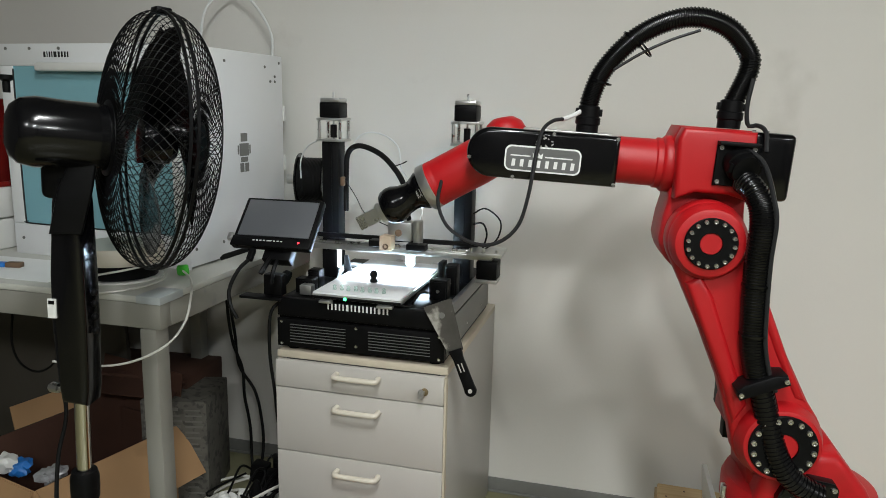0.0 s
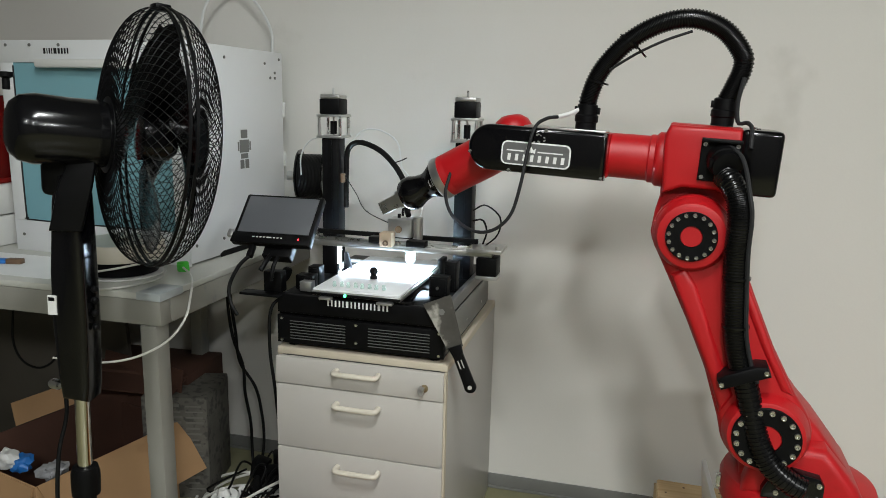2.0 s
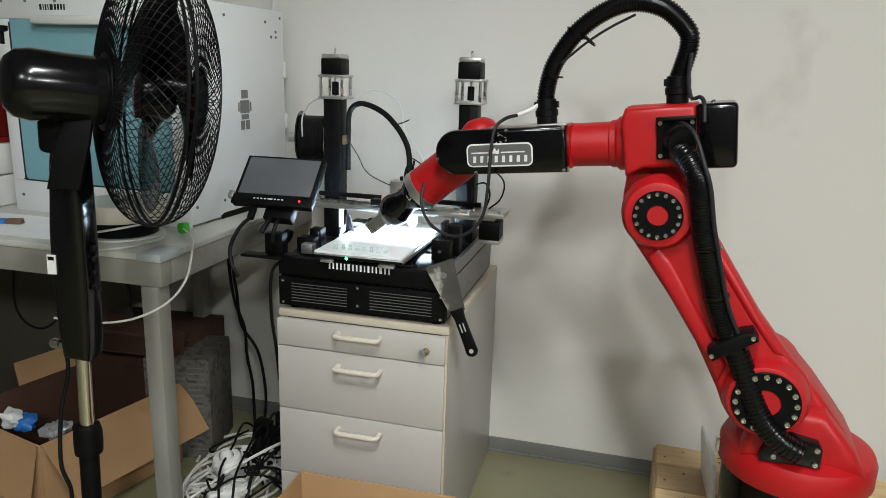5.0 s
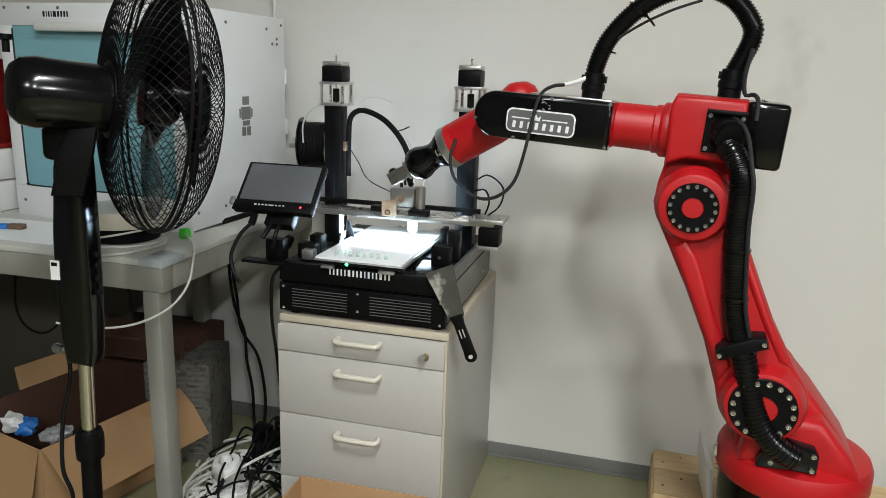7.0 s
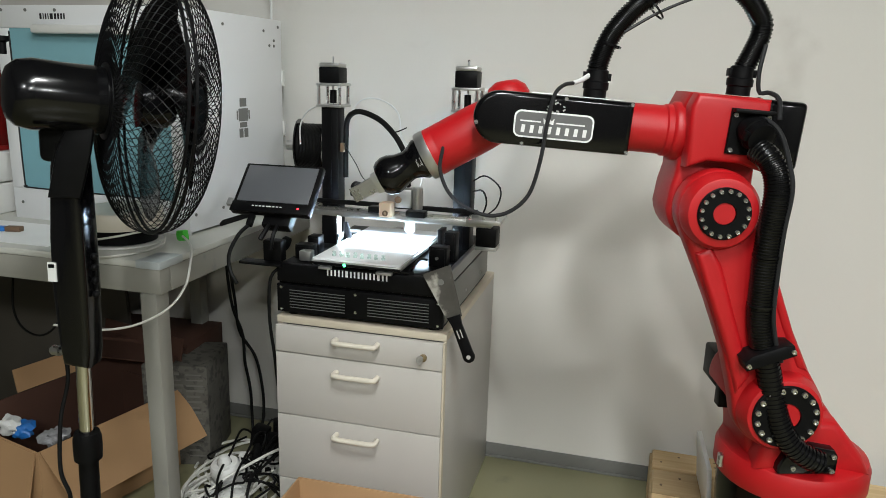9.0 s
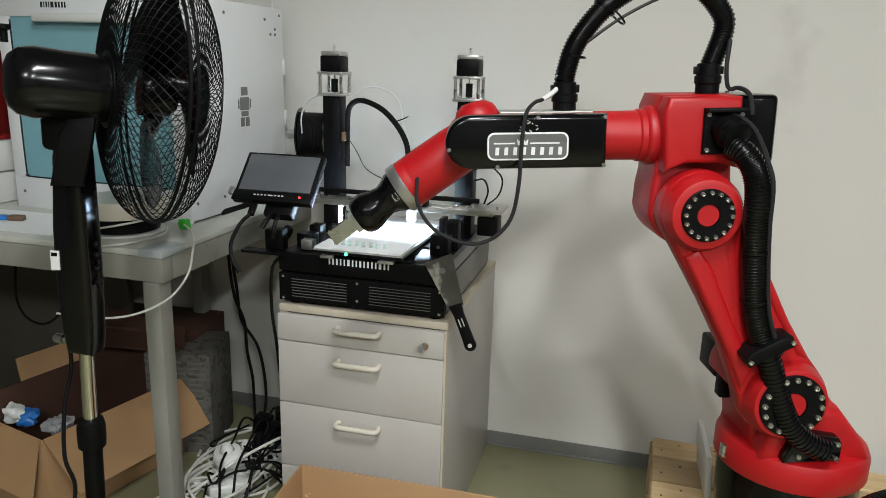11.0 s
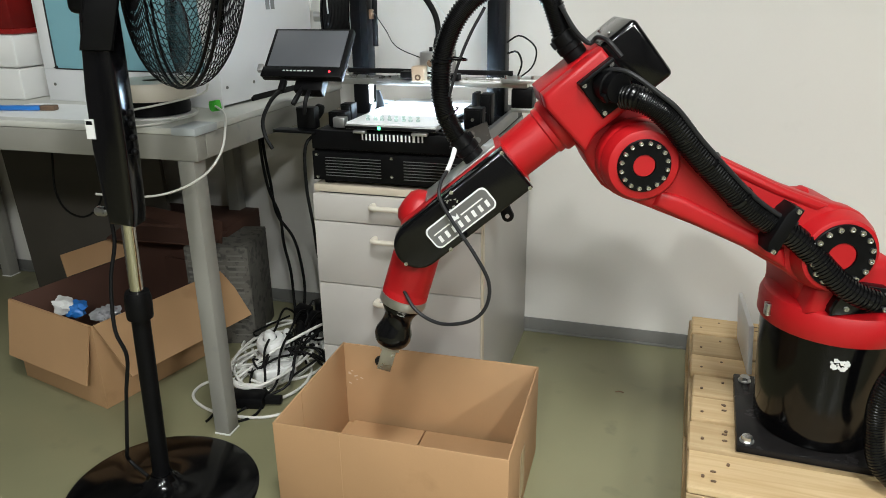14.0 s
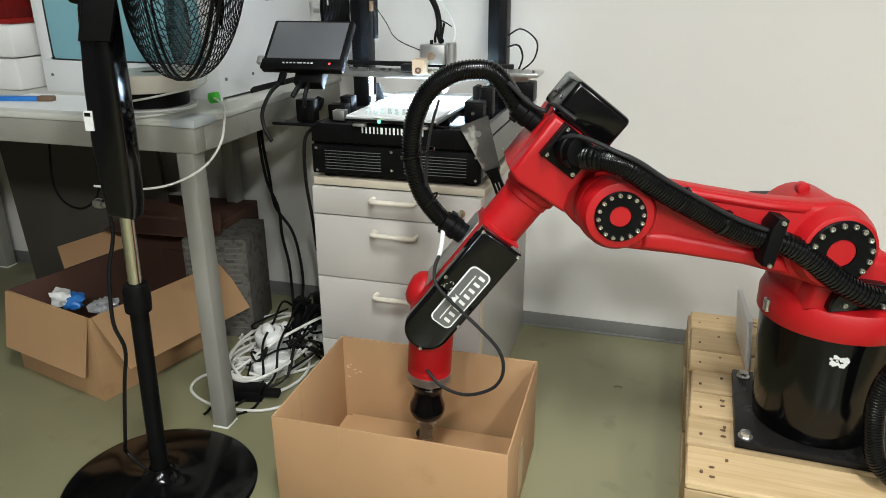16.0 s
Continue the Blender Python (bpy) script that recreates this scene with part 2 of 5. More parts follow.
def smooth_path(points, step):
    """A Catmull-Rom curve through the points, in steps of that length."""
    pts = [Vector(p) for p in points]
    pts = [pts[0] * 2 - pts[1]] + pts + [pts[-1] * 2 - pts[-2]]
    fine = []
    for i in range(1, len(pts) - 2):
        p0, p1, p2, p3 = pts[i - 1:i + 3]
        for k in range(24):
            t = k / 24
            fine.append(0.5 * (2 * p1 + (p2 - p0) * t + (2 * p0 - 5 * p1 + 4 * p2 - p3) * t * t + (3 * p1 - p0 - 3 * p2 + p3) * t ** 3))
    fine.append(pts[-2])
    total = sum((b - a).length for a, b in zip(fine, fine[1:]))
    n = max(2, round(total / step))
    out, run, k = [fine[0]], 0.0, 0
    for i in range(1, n):
        want = total * i / n
        while k < len(fine) - 2 and run + (fine[k + 1] - fine[k]).length < want:
            run += (fine[k + 1] - fine[k]).length
            k += 1
        seg = (fine[k + 1] - fine[k]).length
        out.append(fine[k].lerp(fine[k + 1], min(1, (want - run) / max(seg, 1e-9))))
    return out + [fine[-1]]


def tube(points, r, segs=8, step=0.012, radii=None, bm=None, closed_ends=True):
    pts = smooth_path(points, step)
    own = bmesh.new()
    normal, rings = None, []
    for i, p in enumerate(pts):
        d = (pts[min(i + 1, len(pts) - 1)] - pts[max(i - 1, 0)]).normalized()
        if normal is None:
            normal = d.orthogonal().normalized()
        normal = (normal - d * normal.dot(d)).normalized()
        side = d.cross(normal)
        rr = radii(i) if radii else r
        rings.append([own.verts.new(p + rr * (math.cos(2 * math.pi * k / segs) * normal + math.sin(2 * math.pi * k / segs) * side)) for k in range(segs)])
    for a, b in zip(rings, rings[1:]):
        for k in range(segs):
            own.faces.new((a[k], a[(k + 1) % segs], b[(k + 1) % segs], b[k]))
    if closed_ends:
        own.faces.new(rings[0][::-1])
        own.faces.new(rings[-1])
    return merge(bm, own)


def ribbed(points, r, segs=18, bm=None):
    """A corrugated hose: a rib every 6 mm."""
    shape = (0.0, 0.0, -0.0019, -0.0019)
    return tube(points, r, segs, 0.0015, radii=lambda i: r + shape[i % 4], bm=bm)


def screw(r=0.004, h=0.003):
    return lathe([(0, h - 0.0015), (r * 0.45, h - 0.0015), (r * 0.5, h), (r, h), (r, 0), (0, 0)], 10)


def cable(name, points, r, mat, label, category="cable", group="", kind="", step=0.012):
    ob = part(name, tube(points, r, 8, step), mat)
    return tagged(ob, label, category, group, kind)


# ---- the room ----
def slab(name, x0, x1, y0, y1, z0, z1, mat):
    return tagged(part(name, box(x0, x1, y0, y1, z0, z1), mat), kind="structure")


T = 0.12
slab("floor", ROOM_X0 - T, ROOM_X1 + T, ROOM_Y0 - T, ROOM_Y1 + T, -T, 0, M_FLOOR)
slab("ceiling", ROOM_X0 - T, ROOM_X1 + T, ROOM_Y0 - T, ROOM_Y1 + T, ROOM_H, ROOM_H + T, M_CEIL)
slab("wall_north", ROOM_X0 - T, ROOM_X1 + T, ROOM_Y1, ROOM_Y1 + T, 0, ROOM_H, M_WALL)
slab("wall_south", ROOM_X0 - T, ROOM_X1 + T, ROOM_Y0 - T, ROOM_Y0, 0, ROOM_H, M_WALL2)
slab("wall_west", ROOM_X0 - T, ROOM_X0, ROOM_Y0, ROOM_Y1, 0, ROOM_H, M_WALL2)
slab("wall_east", ROOM_X1, ROOM_X1 + T, ROOM_Y0, ROOM_Y1, 0, ROOM_H, M_WALL2)
bb = box(ROOM_X0, ROOM_X1, ROOM_Y1 - 0.006, ROOM_Y1, 0.0, 0.048, 0.0015)
box(ROOM_X0, ROOM_X1, ROOM_Y1 - 0.012, ROOM_Y1 - 0.006, 0.0, 0.008, 0.002, bm=bb)
tagged(part("baseboard", bb, M_BASE), kind="structure")
# unseen fixtures, one at each lamp, the added fill included
for lx, ly, watts in LAMP_PLACES:
    lamp = thing("ceiling_light", "unseen white ceiling light with two long bright tubes", "ceiling light", pose(lx, ly, ROOM_H), "ceiling lights")
    part("housing", box(-0.16, 0.16, -0.62, 0.62, -0.045, 0.0, 0.006), M_WHITEPL, lamp)
    for sx in (-0.07, 0.07):
        part("tube", cyl(0.018, -0.59, 0.59, 16, m=pose(sx, 0, -0.066) @ TO_Y), M_LAMP, lamp)


# ---- drawer cabinet ----
def drawer_cabinet():
    c = thing("drawer_cabinet", "grey laminate office cabinet with four drawers", "cabinet", pose(0, 0, 0))
    w, d, h = 0.428, 0.585, 0.626
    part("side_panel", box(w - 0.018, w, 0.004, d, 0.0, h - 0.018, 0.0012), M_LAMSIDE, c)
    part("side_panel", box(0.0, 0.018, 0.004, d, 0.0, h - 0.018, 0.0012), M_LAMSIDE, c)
    part("top", box(-0.001, w + 0.001, -0.002, d, h - 0.018, h, 0.002), M_EDGE, c)
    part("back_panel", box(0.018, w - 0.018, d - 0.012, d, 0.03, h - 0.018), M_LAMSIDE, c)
    part("plinth", box(0.018, w - 0.018, 0.03, 0.045, 0.0, 0.03), M_BASE, c)
    part("carcass", box(0.02, w - 0.02, 0.006, 0.02, 0.03, h - 0.02), M_BASE, c)
    part("edge_strip", box(w - 0.0046, w + 0.0005, -0.012, 0.0035, 0.02, h - 0.0185), M_EDGE, c)
    part("edge_strip", box(0.001, 0.012, -0.001, 0.0035, 0.02, h - 0.02), M_EDGE, c)
    z = 0.606
    for i, (top, bot) in enumerate(((z, 0.539), (0.536, 0.374), (0.371, 0.196), (0.193, 0.032))):
        f = part("drawer_front", box(0.001, w - 0.005, -0.016, -0.0005, bot, top, 0.0015), M_LAM, c)
        hz = (top + bot) / 2 + 0.014 if i == 0 else top - 0.033
        hx = 0.213
        pts = [(hx - 0.052, -0.014, hz), (hx - 0.053, -0.034, hz), (hx - 0.044, -0.042, hz), (hx, -0.043, hz), (hx + 0.044, -0.042, hz), (hx + 0.053, -0.034, hz), (hx + 0.052, -0.014, hz)]
        if i < 3:
            part("handle", tube(pts, 0.0065, 10, 0.004), M_CREAM, f, "cream plastic bow handle")
        if i == 0:
            k = lathe([(0, 0), (0.009, 0), (0.009, 0.004), (0.006, 0.005), (0, 0.005)], 16, m=pose(0.378, -0.016, hz - 0.018, 90))
            part("lock", k, M_BRASS, f, "worn metal lock")
            key = box(-0.0012, 0.0012, -0.016, 0, -0.004, 0.004, m=pose(0.378, -0.021, hz - 0.018))
            cyl(0.011, -0.001, 0.001, 14, bm=key, m=pose(0.374, -0.034, hz - 0.018, 20, 80))
            part("key", key, M_ALU, f, "small steel key in the lock")
    return c


drawer_cabinet()


# ---- pallet, base plate ----
def pallet():
    p = thing("pallet", "raw pine wood euro pallet under the robot", "pallet", pose(0.912, -0.285, 0, 0, 0, -1.7))
    ws = (0.130, 0.100, 0.098, 0.100, 0.098, 0.119, 0.105)
    y = 0.0
    for wd in ws:
        b = part("board", box(0.010 * ((y * 77) % 1), 1.2, y, y + wd, 0.122, 0.1400 + 0.0040 * ((y * 313) % 1), 0.004, 1), M_PINE, p)
        for k, nx in enumerate((0.03, 0.08)):
            part("nail", cyl(0.0034, 0.138, 0.1443, 8, m=Matrix.Translation((nx, y + wd * (0.3 + 0.4 * k), 0))), M_BROWN, b)
        for k in range(2):
            kx, ky = 0.05 + ((y * 91 + k * 37) % 1) * 0.25, y + wd * (0.2 + 0.6 * ((y * 57 + k * 0.41) % 1))
            part("knot", cyl(0.0035, 0.142, 0.1446, 10, m=pose(kx, ky, 0) @ Matrix.Diagonal((1.6, 0.7, 1, 1))), M_BROWN, b)
        y += wd + (0.010 if wd != 0.130 else 0.014)
    for x in (0.0, 0.53, 1.06):
        part("crossboard", box(x, x + 0.14, 0.0, 0.83, 0.1, 0.1215, 0.002, 1), M_PINE, p)
        for yy in (0.0, 0.35, 0.69):
            part("block", box(x, x + 0.14, yy, yy + 0.14, 0.022, 0.0995, 0.003, 1), M_PINE, p)
        part("skid", box(x, x + 0.14, 0.0, 0.83, 0.0, 0.0215, 0.002, 1), M_PINE, p)


pallet()


# ---- the robot ----
AXIS_X, AXIS_Y, PALLET_Z = 1.1816, -0.0098, 0.144
J2_Z, J2_X, ARM = 0.6017 - PALLET_Z, 0.0817, 0.4133
WRIST_X, WRIST_Z = 0.4047, 0.1287
# seconds, turn of the column, lean of the upper arm, rise of the forearm, bend of the wrist
JOINTS = [
    (0.0, 186.3, 23.2, 3.0, -32.1), (0.5, 179.2, 23.7, 3.0, -31.3), (1.0, 175.5, 23.9, 2.7, -30.8), (1.5, 174.9, 23.9, 2.7, -30.8),
    (2.0, 175.5, 24.0, 2.8, -31.1), (2.5, 174.3, 26.4, 0.4, -32.0), (3.0, 174.5, 31.8, -4.2, -32.5), (3.5, 174.0, 34.6, -6.5, -32.5),
    (4.0, 173.9, 34.9, -6.5, -32.5), (4.6, 174.0, 35.3, -6.5, -32.9), (5.1, 174.0, 33.8, -5.2, -33.4), (5.8, 174.0, 26.8, 1.1, -33.8),
    (6.5, 173.9, 24.1, 3.3, -34.0), (7.0, 174.2, 24.2, 3.4, -33.9), (7.5, 176.1, 24.0, 3.5, -34.0), (8.0, 178.7, 23.4, 3.3, -34.3),
    (8.5, 187.6, 23.3, 3.7, -33.2), (9.2, 193.3, 22.2, 3.4, -33.3), (9.8, 196.0, 22.4, 2.9, -33.9), (10.4, 196.3, 24.7, 1.0, -34.2),
    (11.0, 196.1, 29.2, -2.3, -34.2), (11.5, 195.7, 34.9, -8.6, -34.8), (12.0, 195.7, 40.8, -14.5, -35.2), (12.5, 196.0, 46.8, -20.5, -35.5),
    (13.0, 196.6, 52.9, -26.2, -35.9), (13.5, 196.3, 59.2, -32.4, -35.1), (14.0, 196.1, 65.2, -38.8, -34.6), (14.5, 196.2, 71.6, -44.5, -34.5),
    (15.0, 195.8, 78.0, -50.6, -34.3), (15.5, 195.7, 81.1, -53.6, -34.0), (16.0, 195.2, 80.5, -52.3, -34.3),
]


def joint_poses(q1, q2, q3, q5):
    """The poses of column, upper arm, forearm and wrist in the robot's space. x: ahead, y: to the camera's side, z: up."""
    turn = pose(0, 0, 0, 0, 0, q1)
    shoulder = turn @ pose(J2_X, 0, J2_Z, 0, q2)
    elbow = shoulder @ Vector((0, 0, ARM))
    fore = Matrix.Translation(elbow) @ pose(0, 0, 0, 0, 0, q1) @ pose(0, 0, 0, 0, -q3)
    wrist = fore @ pose(WRIST_X, 0, WRIST_Z, 0, -q5)
    return turn, shoulder, fore, wrist


def flange_ring(parent, r_out, r_in, y, count, r_bolt, x=0.0, z=0.0):
    ring = lathe([(r_in, 0), (r_in, 0.006), (r_out - 0.0015, 0.006), (r_out, 0.0045), (r_out, 0)], 48, m=pose(x, y, z) @ TO_Y)
    f = part("joint_flange", ring, M_BLK, parent, "black bolted joint ring")
    hub = lathe([(0, 0.003), (r_in * 0.94, 0.003), (r_in * 0.97, 0)], 32, m=pose(x, y, z) @ TO_Y)
    part("hub", hub, M_RED, f)
    data = finish(lathe([(0, 0.002), (r_bolt * 0.5, 0.002), (r_bolt * 0.55, 0.0045), (r_bolt * 0.9, 0.0045), (r_bolt, 0.0035), (r_bolt, 0), (0, 0)], 12), "bolt", M_STEEL)
    rb = (r_out + r_in) / 2 + (r_out - r_in) * 0.26
    for i in range(count):
        a = 2 * math.pi * (i + 0.3) / count
        part("bolt", data, M_STEEL, f, m=pose(x + rb * math.cos(a), y + 0.006, z + rb * math.sin(a), -90))
    return f


def hose_collar(parent, m, r=0.027):
    prof = [(0, 0), (r, 0), (r, 0.016), (r * 1.12, 0.018), (r * 1.12, 0.030), (r, 0.032), (r * 0.97, 0.052), (r * 0.8, 0.054), (0, 0.054)]
    c = lathe(prof, 24)
    box(r * 0.9, r * 1.2, -0.008, 0.008, 0.034, 0.048, 0.001, bm=c)
    box(-r * 1.2, -r * 0.9, -0.008, 0.008, 0.034, 0.048, 0.001, bm=c)
    return part("hose_collar", c, M_BLK, parent, "black plastic hose collar", m)


def robot():
    r = thing("robot_arm", "red six-axis industrial robot arm with black covers on a pallet", "robot", pose(AXIS_X, AXIS_Y, PALLET_Z))
    # fixed foot
    part("base_plate", box(-0.162, 0.19, -0.147, 0.17, 0.0, 0.018, 0.004, m=pose(0, 0, 0, 0, 0, -3)), M_PLATE, r, "dirty black steel base plate")
    for x, y in ((-0.148, -0.118), (-0.130, 0.145)):
        part("bolt", cyl(0.012, 0.018, 0.03, 6, m=Matrix.Translation((x, y, 0))), M_STEEL, r)
        part("washer", cyl(0.015, 0.0182, 0.021, 20, m=Matrix.Translation((x, y, 0))), M_ALU, r)
    foot = lathe([(0, 0.018), (0.118, 0.018), (0.124, 0.026), (0.128, 0.06), (0.138, 0.20), (0.141, 0.272), (0, 0.272)], 64)
    part("base", foot, M_DKBASE, r, "gloss black cylindrical robot base")
    st = bmesh.new()
    rnd = random.Random(5)
    for i in range(24):
        a = radians(-93 + rnd.uniform(-6, 6))
        z = 0.232 + rnd.uniform(-0.010, 0.010)
        s = rnd.uniform(0.002, 0.0048)
        box(-s, s, -0.001, 0.001, -s * 0.7, s * 0.7, bm=st, m=Matrix.Translation((0.1405 * math.cos(a), 0.1405 * math.sin(a), z)) @ pose(0, 0, 0, 0, rnd.uniform(0, 90), math.degrees(a) + 90))
    part("torn_sticker", st, M_WHITEPL, r, "remains of a white torn sticker")

    # turning column
    col = new("column")
    col.parent = r
    part("turntable", lathe([(0, 0.273), (0.146, 0.273), (0.149, 0.278), (0.149, 0.318), (0.143, 0.332), (0.118, 0.342), (0, 0.342)], 64), M_RED, col, "red turning ring")
    body = [(-0.10, 0.33), (0.115, 0.33), (0.118, 0.36), (0.128, 0.40), (0.138, 0.44)] + arc(J2_X, J2_Z, 0.078, -5, 150, 14) + [(-0.02, 0.46), (-0.075, 0.39)]
    part("housing", prism(body, -0.095, 0.062, 0.016, 3), M_RED, col, "red cast shoulder housing")
    part("skirt", prism([(-0.115, 0.325), (0.115, 0.325), (0.10, 0.40), (0.06, 0.44), (-0.03, 0.44), (-0.09, 0.37)], -0.105, 0.108, 0.02, 3), M_RED, col)
    part("lug", prism(arc(J2_X + 0.018, J2_Z + 0.082, 0.012, 0, 330, 12), -0.03, -0.012, 0.002), M_RED, col)
    part("motor", box(J2_X - 0.045, J2_X + 0.056, -0.19, -0.093, J2_Z - 0.045, J2_Z + 0.028, 0.006), M_BLK, col, "black shoulder motor")
    part("limit_switch", box(0.125, 0.15, -0.06, -0.03, 0.395, 0.44, 0.003), M_BLK, col)
    part("stop_bracket", box(0.146, 0.156, 0.015, 0.032, 0.29, 0.318, 0.002), M_STEEL, col, "small aluminium stop")
    br = prism([(-0.028, 0.343), (0.080, 0.337), (0.080, 0.350), (0.065, 0.385), (0.035, 0.400), (-0.020, 0.392), (-0.028, 0.380)], 0.085, 0.131, 0.004)
    brk = part("hose_bracket", br, M_BLKGLOSS, col, "black hose bracket on the turning ring")
    for x, z in ((-0.018, 0.380), (-0.018, 0.350), (0.055, 0.352)):
        part("bolt", screw(0.005, 0.004), M_STEEL, brk, m=pose(x, 0.131, z, -90))

    # upper arm
    up = new("upper_arm")
    up.parent = r
    left = arc(0, ARM, 0.074, 190, -10, 20)
    outline = left + [(0.070, ARM - 0.07), (0.066, ARM - 0.16), (0.066, 0.15), (0.076, 0.05)] + arc(0, 0, 0.084, 10, -190, 22) + [(-0.076, 0.05), (-0.068, 0.15), (-0.068, ARM - 0.16), (-0.070, ARM - 0.07)]
    part("arm_body", prism(outline, 0.040, 0.097, 0.016, 4), M_RED, up, "red cast upper arm")
    rail = [(0.064, ARM - 0.06), (0.063, 0.14), (0.070, 0.055), (0.030, 0.085), (0.028, 0.16), (0.022, ARM - 0.10), (0.03, ARM - 0.055)]
    part("rail", prism(rail, 0.078, 0.104, 0.014, 4), M_RED, up)
    rail = [(-0.066, ARM - 0.06), (-0.066, 0.14), (-0.072, 0.055), (-0.052, 0.07), (-0.046, 0.16), (-0.046, ARM - 0.10), (-0.05, ARM - 0.07)]
    part("rail", prism(rail, 0.078, 0.101, 0.010, 4), M_RED, up)
    part("boss", lathe([(0, 0), (0.071, 0), (0.070, 0.020), (0.062, 0.034), (0.055, 0.036), (0, 0.036)], 48, m=pose(0, 0.087, ARM) @ TO_Y), M_RED, up)
    part("boss", lathe([(0, 0), (0.081, 0), (0.079, 0.024), (0.070, 0.046), (0.064, 0.048), (0, 0.048)], 48, m=pose(0, 0.081, 0) @ TO_Y), M_RED, up)
    flange_ring(up, 0.0475, 0.0205, 0.1225, 16, 0.0042, z=ARM)
    flange_ring(up, 0.0625, 0.0275, 0.128, 16, 0.0055)
    clamp = prism([(-0.048, 0.118), (0.046, 0.118), (0.046, 0.138), (0.03, 0.145), (-0.03, 0.145), (-0.048, 0.138)], 0.086, 0.146, 0.005, 2)
    cl = part("hose_clamp", clamp, M_BLK, up, "black clamp over the hose")
    for x in (-0.042, 0.041):
        part("bolt", screw(0.0045, 0.004), M_STEEL, cl, m=pose(x, 0.146, 0.129, -90))
    hose = [(-0.092, 0.100, ARM + 0.084), (-0.098, 0.122, ARM + 0.068), (-0.099, 0.134, ARM + 0.038), (-0.089, 0.137, ARM + 0.0), (-0.063, 0.130, ARM - 0.06), (-0.034, 0.120, ARM - 0.14), (-0.010, 0.114, 0.20), (0.0, 0.114, 0.14), (0.0, 0.116, 0.11)]
    part("corrugated_hose", ribbed(hose, 0.0228), M_HOSE, up, "black corrugated hose along the arm")
    wire = [(x - 0.020, y + 0.016, z) for x, y, z in hose[1:]]
    part("cable", tube([(-0.110, 0.085, ARM + 0.145), (-0.130, 0.118, ARM + 0.105)] + [(x, y, z) for x, y, z in wire[1:]], 0.0042, 8, 0.006), M_CABLEG, up, "thin grey cable tied to the hose")
    for k in (0.25, 0.19):
        z = ARM - (0.10 if k == 0.25 else 0.19)
        x = -0.05 if k == 0.25 else -0.018
        part("cable_tie", lathe([(0.0225, -0.002), (0.0255, -0.002), (0.0255, 0.002), (0.0225, 0.002)], 24, m=pose(x, 0.124 if k == 0.25 else 0.116, z, 0, -22)), M_BLKGLOSS, up)

    # elbow and forearm
    fo = new("forearm")
    fo.parent = r
    el = [(0.070, 0.062), (0.076, 0.180), (0.066, 0.205), (-0.066, 0.205), (-0.074, 0.05)] + arc(0, 0, 0.080, 175, 350, 16) + [(0.076, 0.03)]
    part("elbow_housing", prism(el, -0.085, 0.036, 0.010, 3), M_RED, fo, "red cast elbow housing")
    el2 = [(0.066, 0.070), (0.074, 0.180), (0.065, 0.203), (-0.065, 0.203), (-0.070, 0.075), (-0.03, 0.086), (0.03, 0.086)]
    part("elbow_block", prism(el2, 0.03, 0.079, 0.009, 3), M_RED, fo)
    mot = part("motor_cover", box(-0.141, -0.064, -0.110, 0.054, 0.079, 0.204, 0.010, 3), M_BLKGLOSS, fo, "gloss black motor cover")
    for y in (-0.07, 0.02):
        part("bolt", screw(), M_STEEL, mot, m=pose(-0.095, y, 0.204))
    # plate and hose outlet
    pl = part("outlet_plate", prism([(-0.067, 0.103), (0.005, 0.103), (0.005, 0.184), (-0.067, 0.184)], 0.079, 0.086, 0.0015, 1), M_BLK, fo, "black plate of the hose outlet")
    box_lip = box(-0.067, 0.005, 0.086, 0.105, 0.177, 0.184, 0.002)
    part("lip", box_lip, M_BLK, pl)
    for x, z in ((-0.060, 0.172), (-0.002, 0.172), (-0.002, 0.110), (-0.060, 0.110)):
        part("bolt", screw(0.0042, 0.004), M_STEEL, pl, m=pose(x, 0.086, z, -90))
    hose_collar(fo, Matrix.Translation((-0.032, 0.080, 0.150)) @ Vector((-0.30, 0.88, -0.36)).to_track_quat("Z", "Y").to_matrix().to_4x4() @ Matrix.Diagonal((1, 1, 0.75, 1)), 0.0265)
    # forearm tube and wrist body
    part("forearm_tube", lathe([(0.053, 0.066), (0.055, 0.070), (0.055, 0.084), (0.052, 0.088), (0.049, 0.090), (0.049, 0.100), (0.046, 0.103), (0.0455, 0.182), (0, 0.182)], 48, m=pose(0, 0, 0.130) @ TO_X), M_RED, fo, "red forearm tube with collar")
    fbody = [(0.178, 0.086), (0.178, 0.174)] + arc(0.412, 0.130, 0.042, 90, -90, 14)
    part("forearm_body", prism(fbody, -0.052, 0.060, 0.008, 2), M_RED, fo)
    part("motor_bump", lathe([(0, 0.0), (0.046, 0.0), (0.043, 0.026), (0.036, 0.042), (0.022, 0.052), (0, 0.054)], 32, m=pose(0.392, -0.022, 0.142, 6, 14)), M_RED, fo)
    part("top_plate", box(0.19, 0.36, -0.04, 0.035, 0.1745, 0.178, 0.001), M_ALU, fo, "bright metal plate on the forearm")
    cov = [(0.178, 0.083), (0.178, 0.177)] + arc(0.414, 0.130, 0.047, 90, -90, 22)
    c = part("side_cover", prism(cov, 0.060, 0.0985, 0.009, 3), M_BLKGLOSS, fo, "gloss black forearm side cover")
    for x, z in ((0.183, 0.172), (0.183, 0.088), (0.37, 0.087), (0.455, 0.118), (0.30, 0.172)):
        part("bolt", screw(0.0036, 0.003), M_STEEL, c, m=pose(x, 0.0975, z, -90))

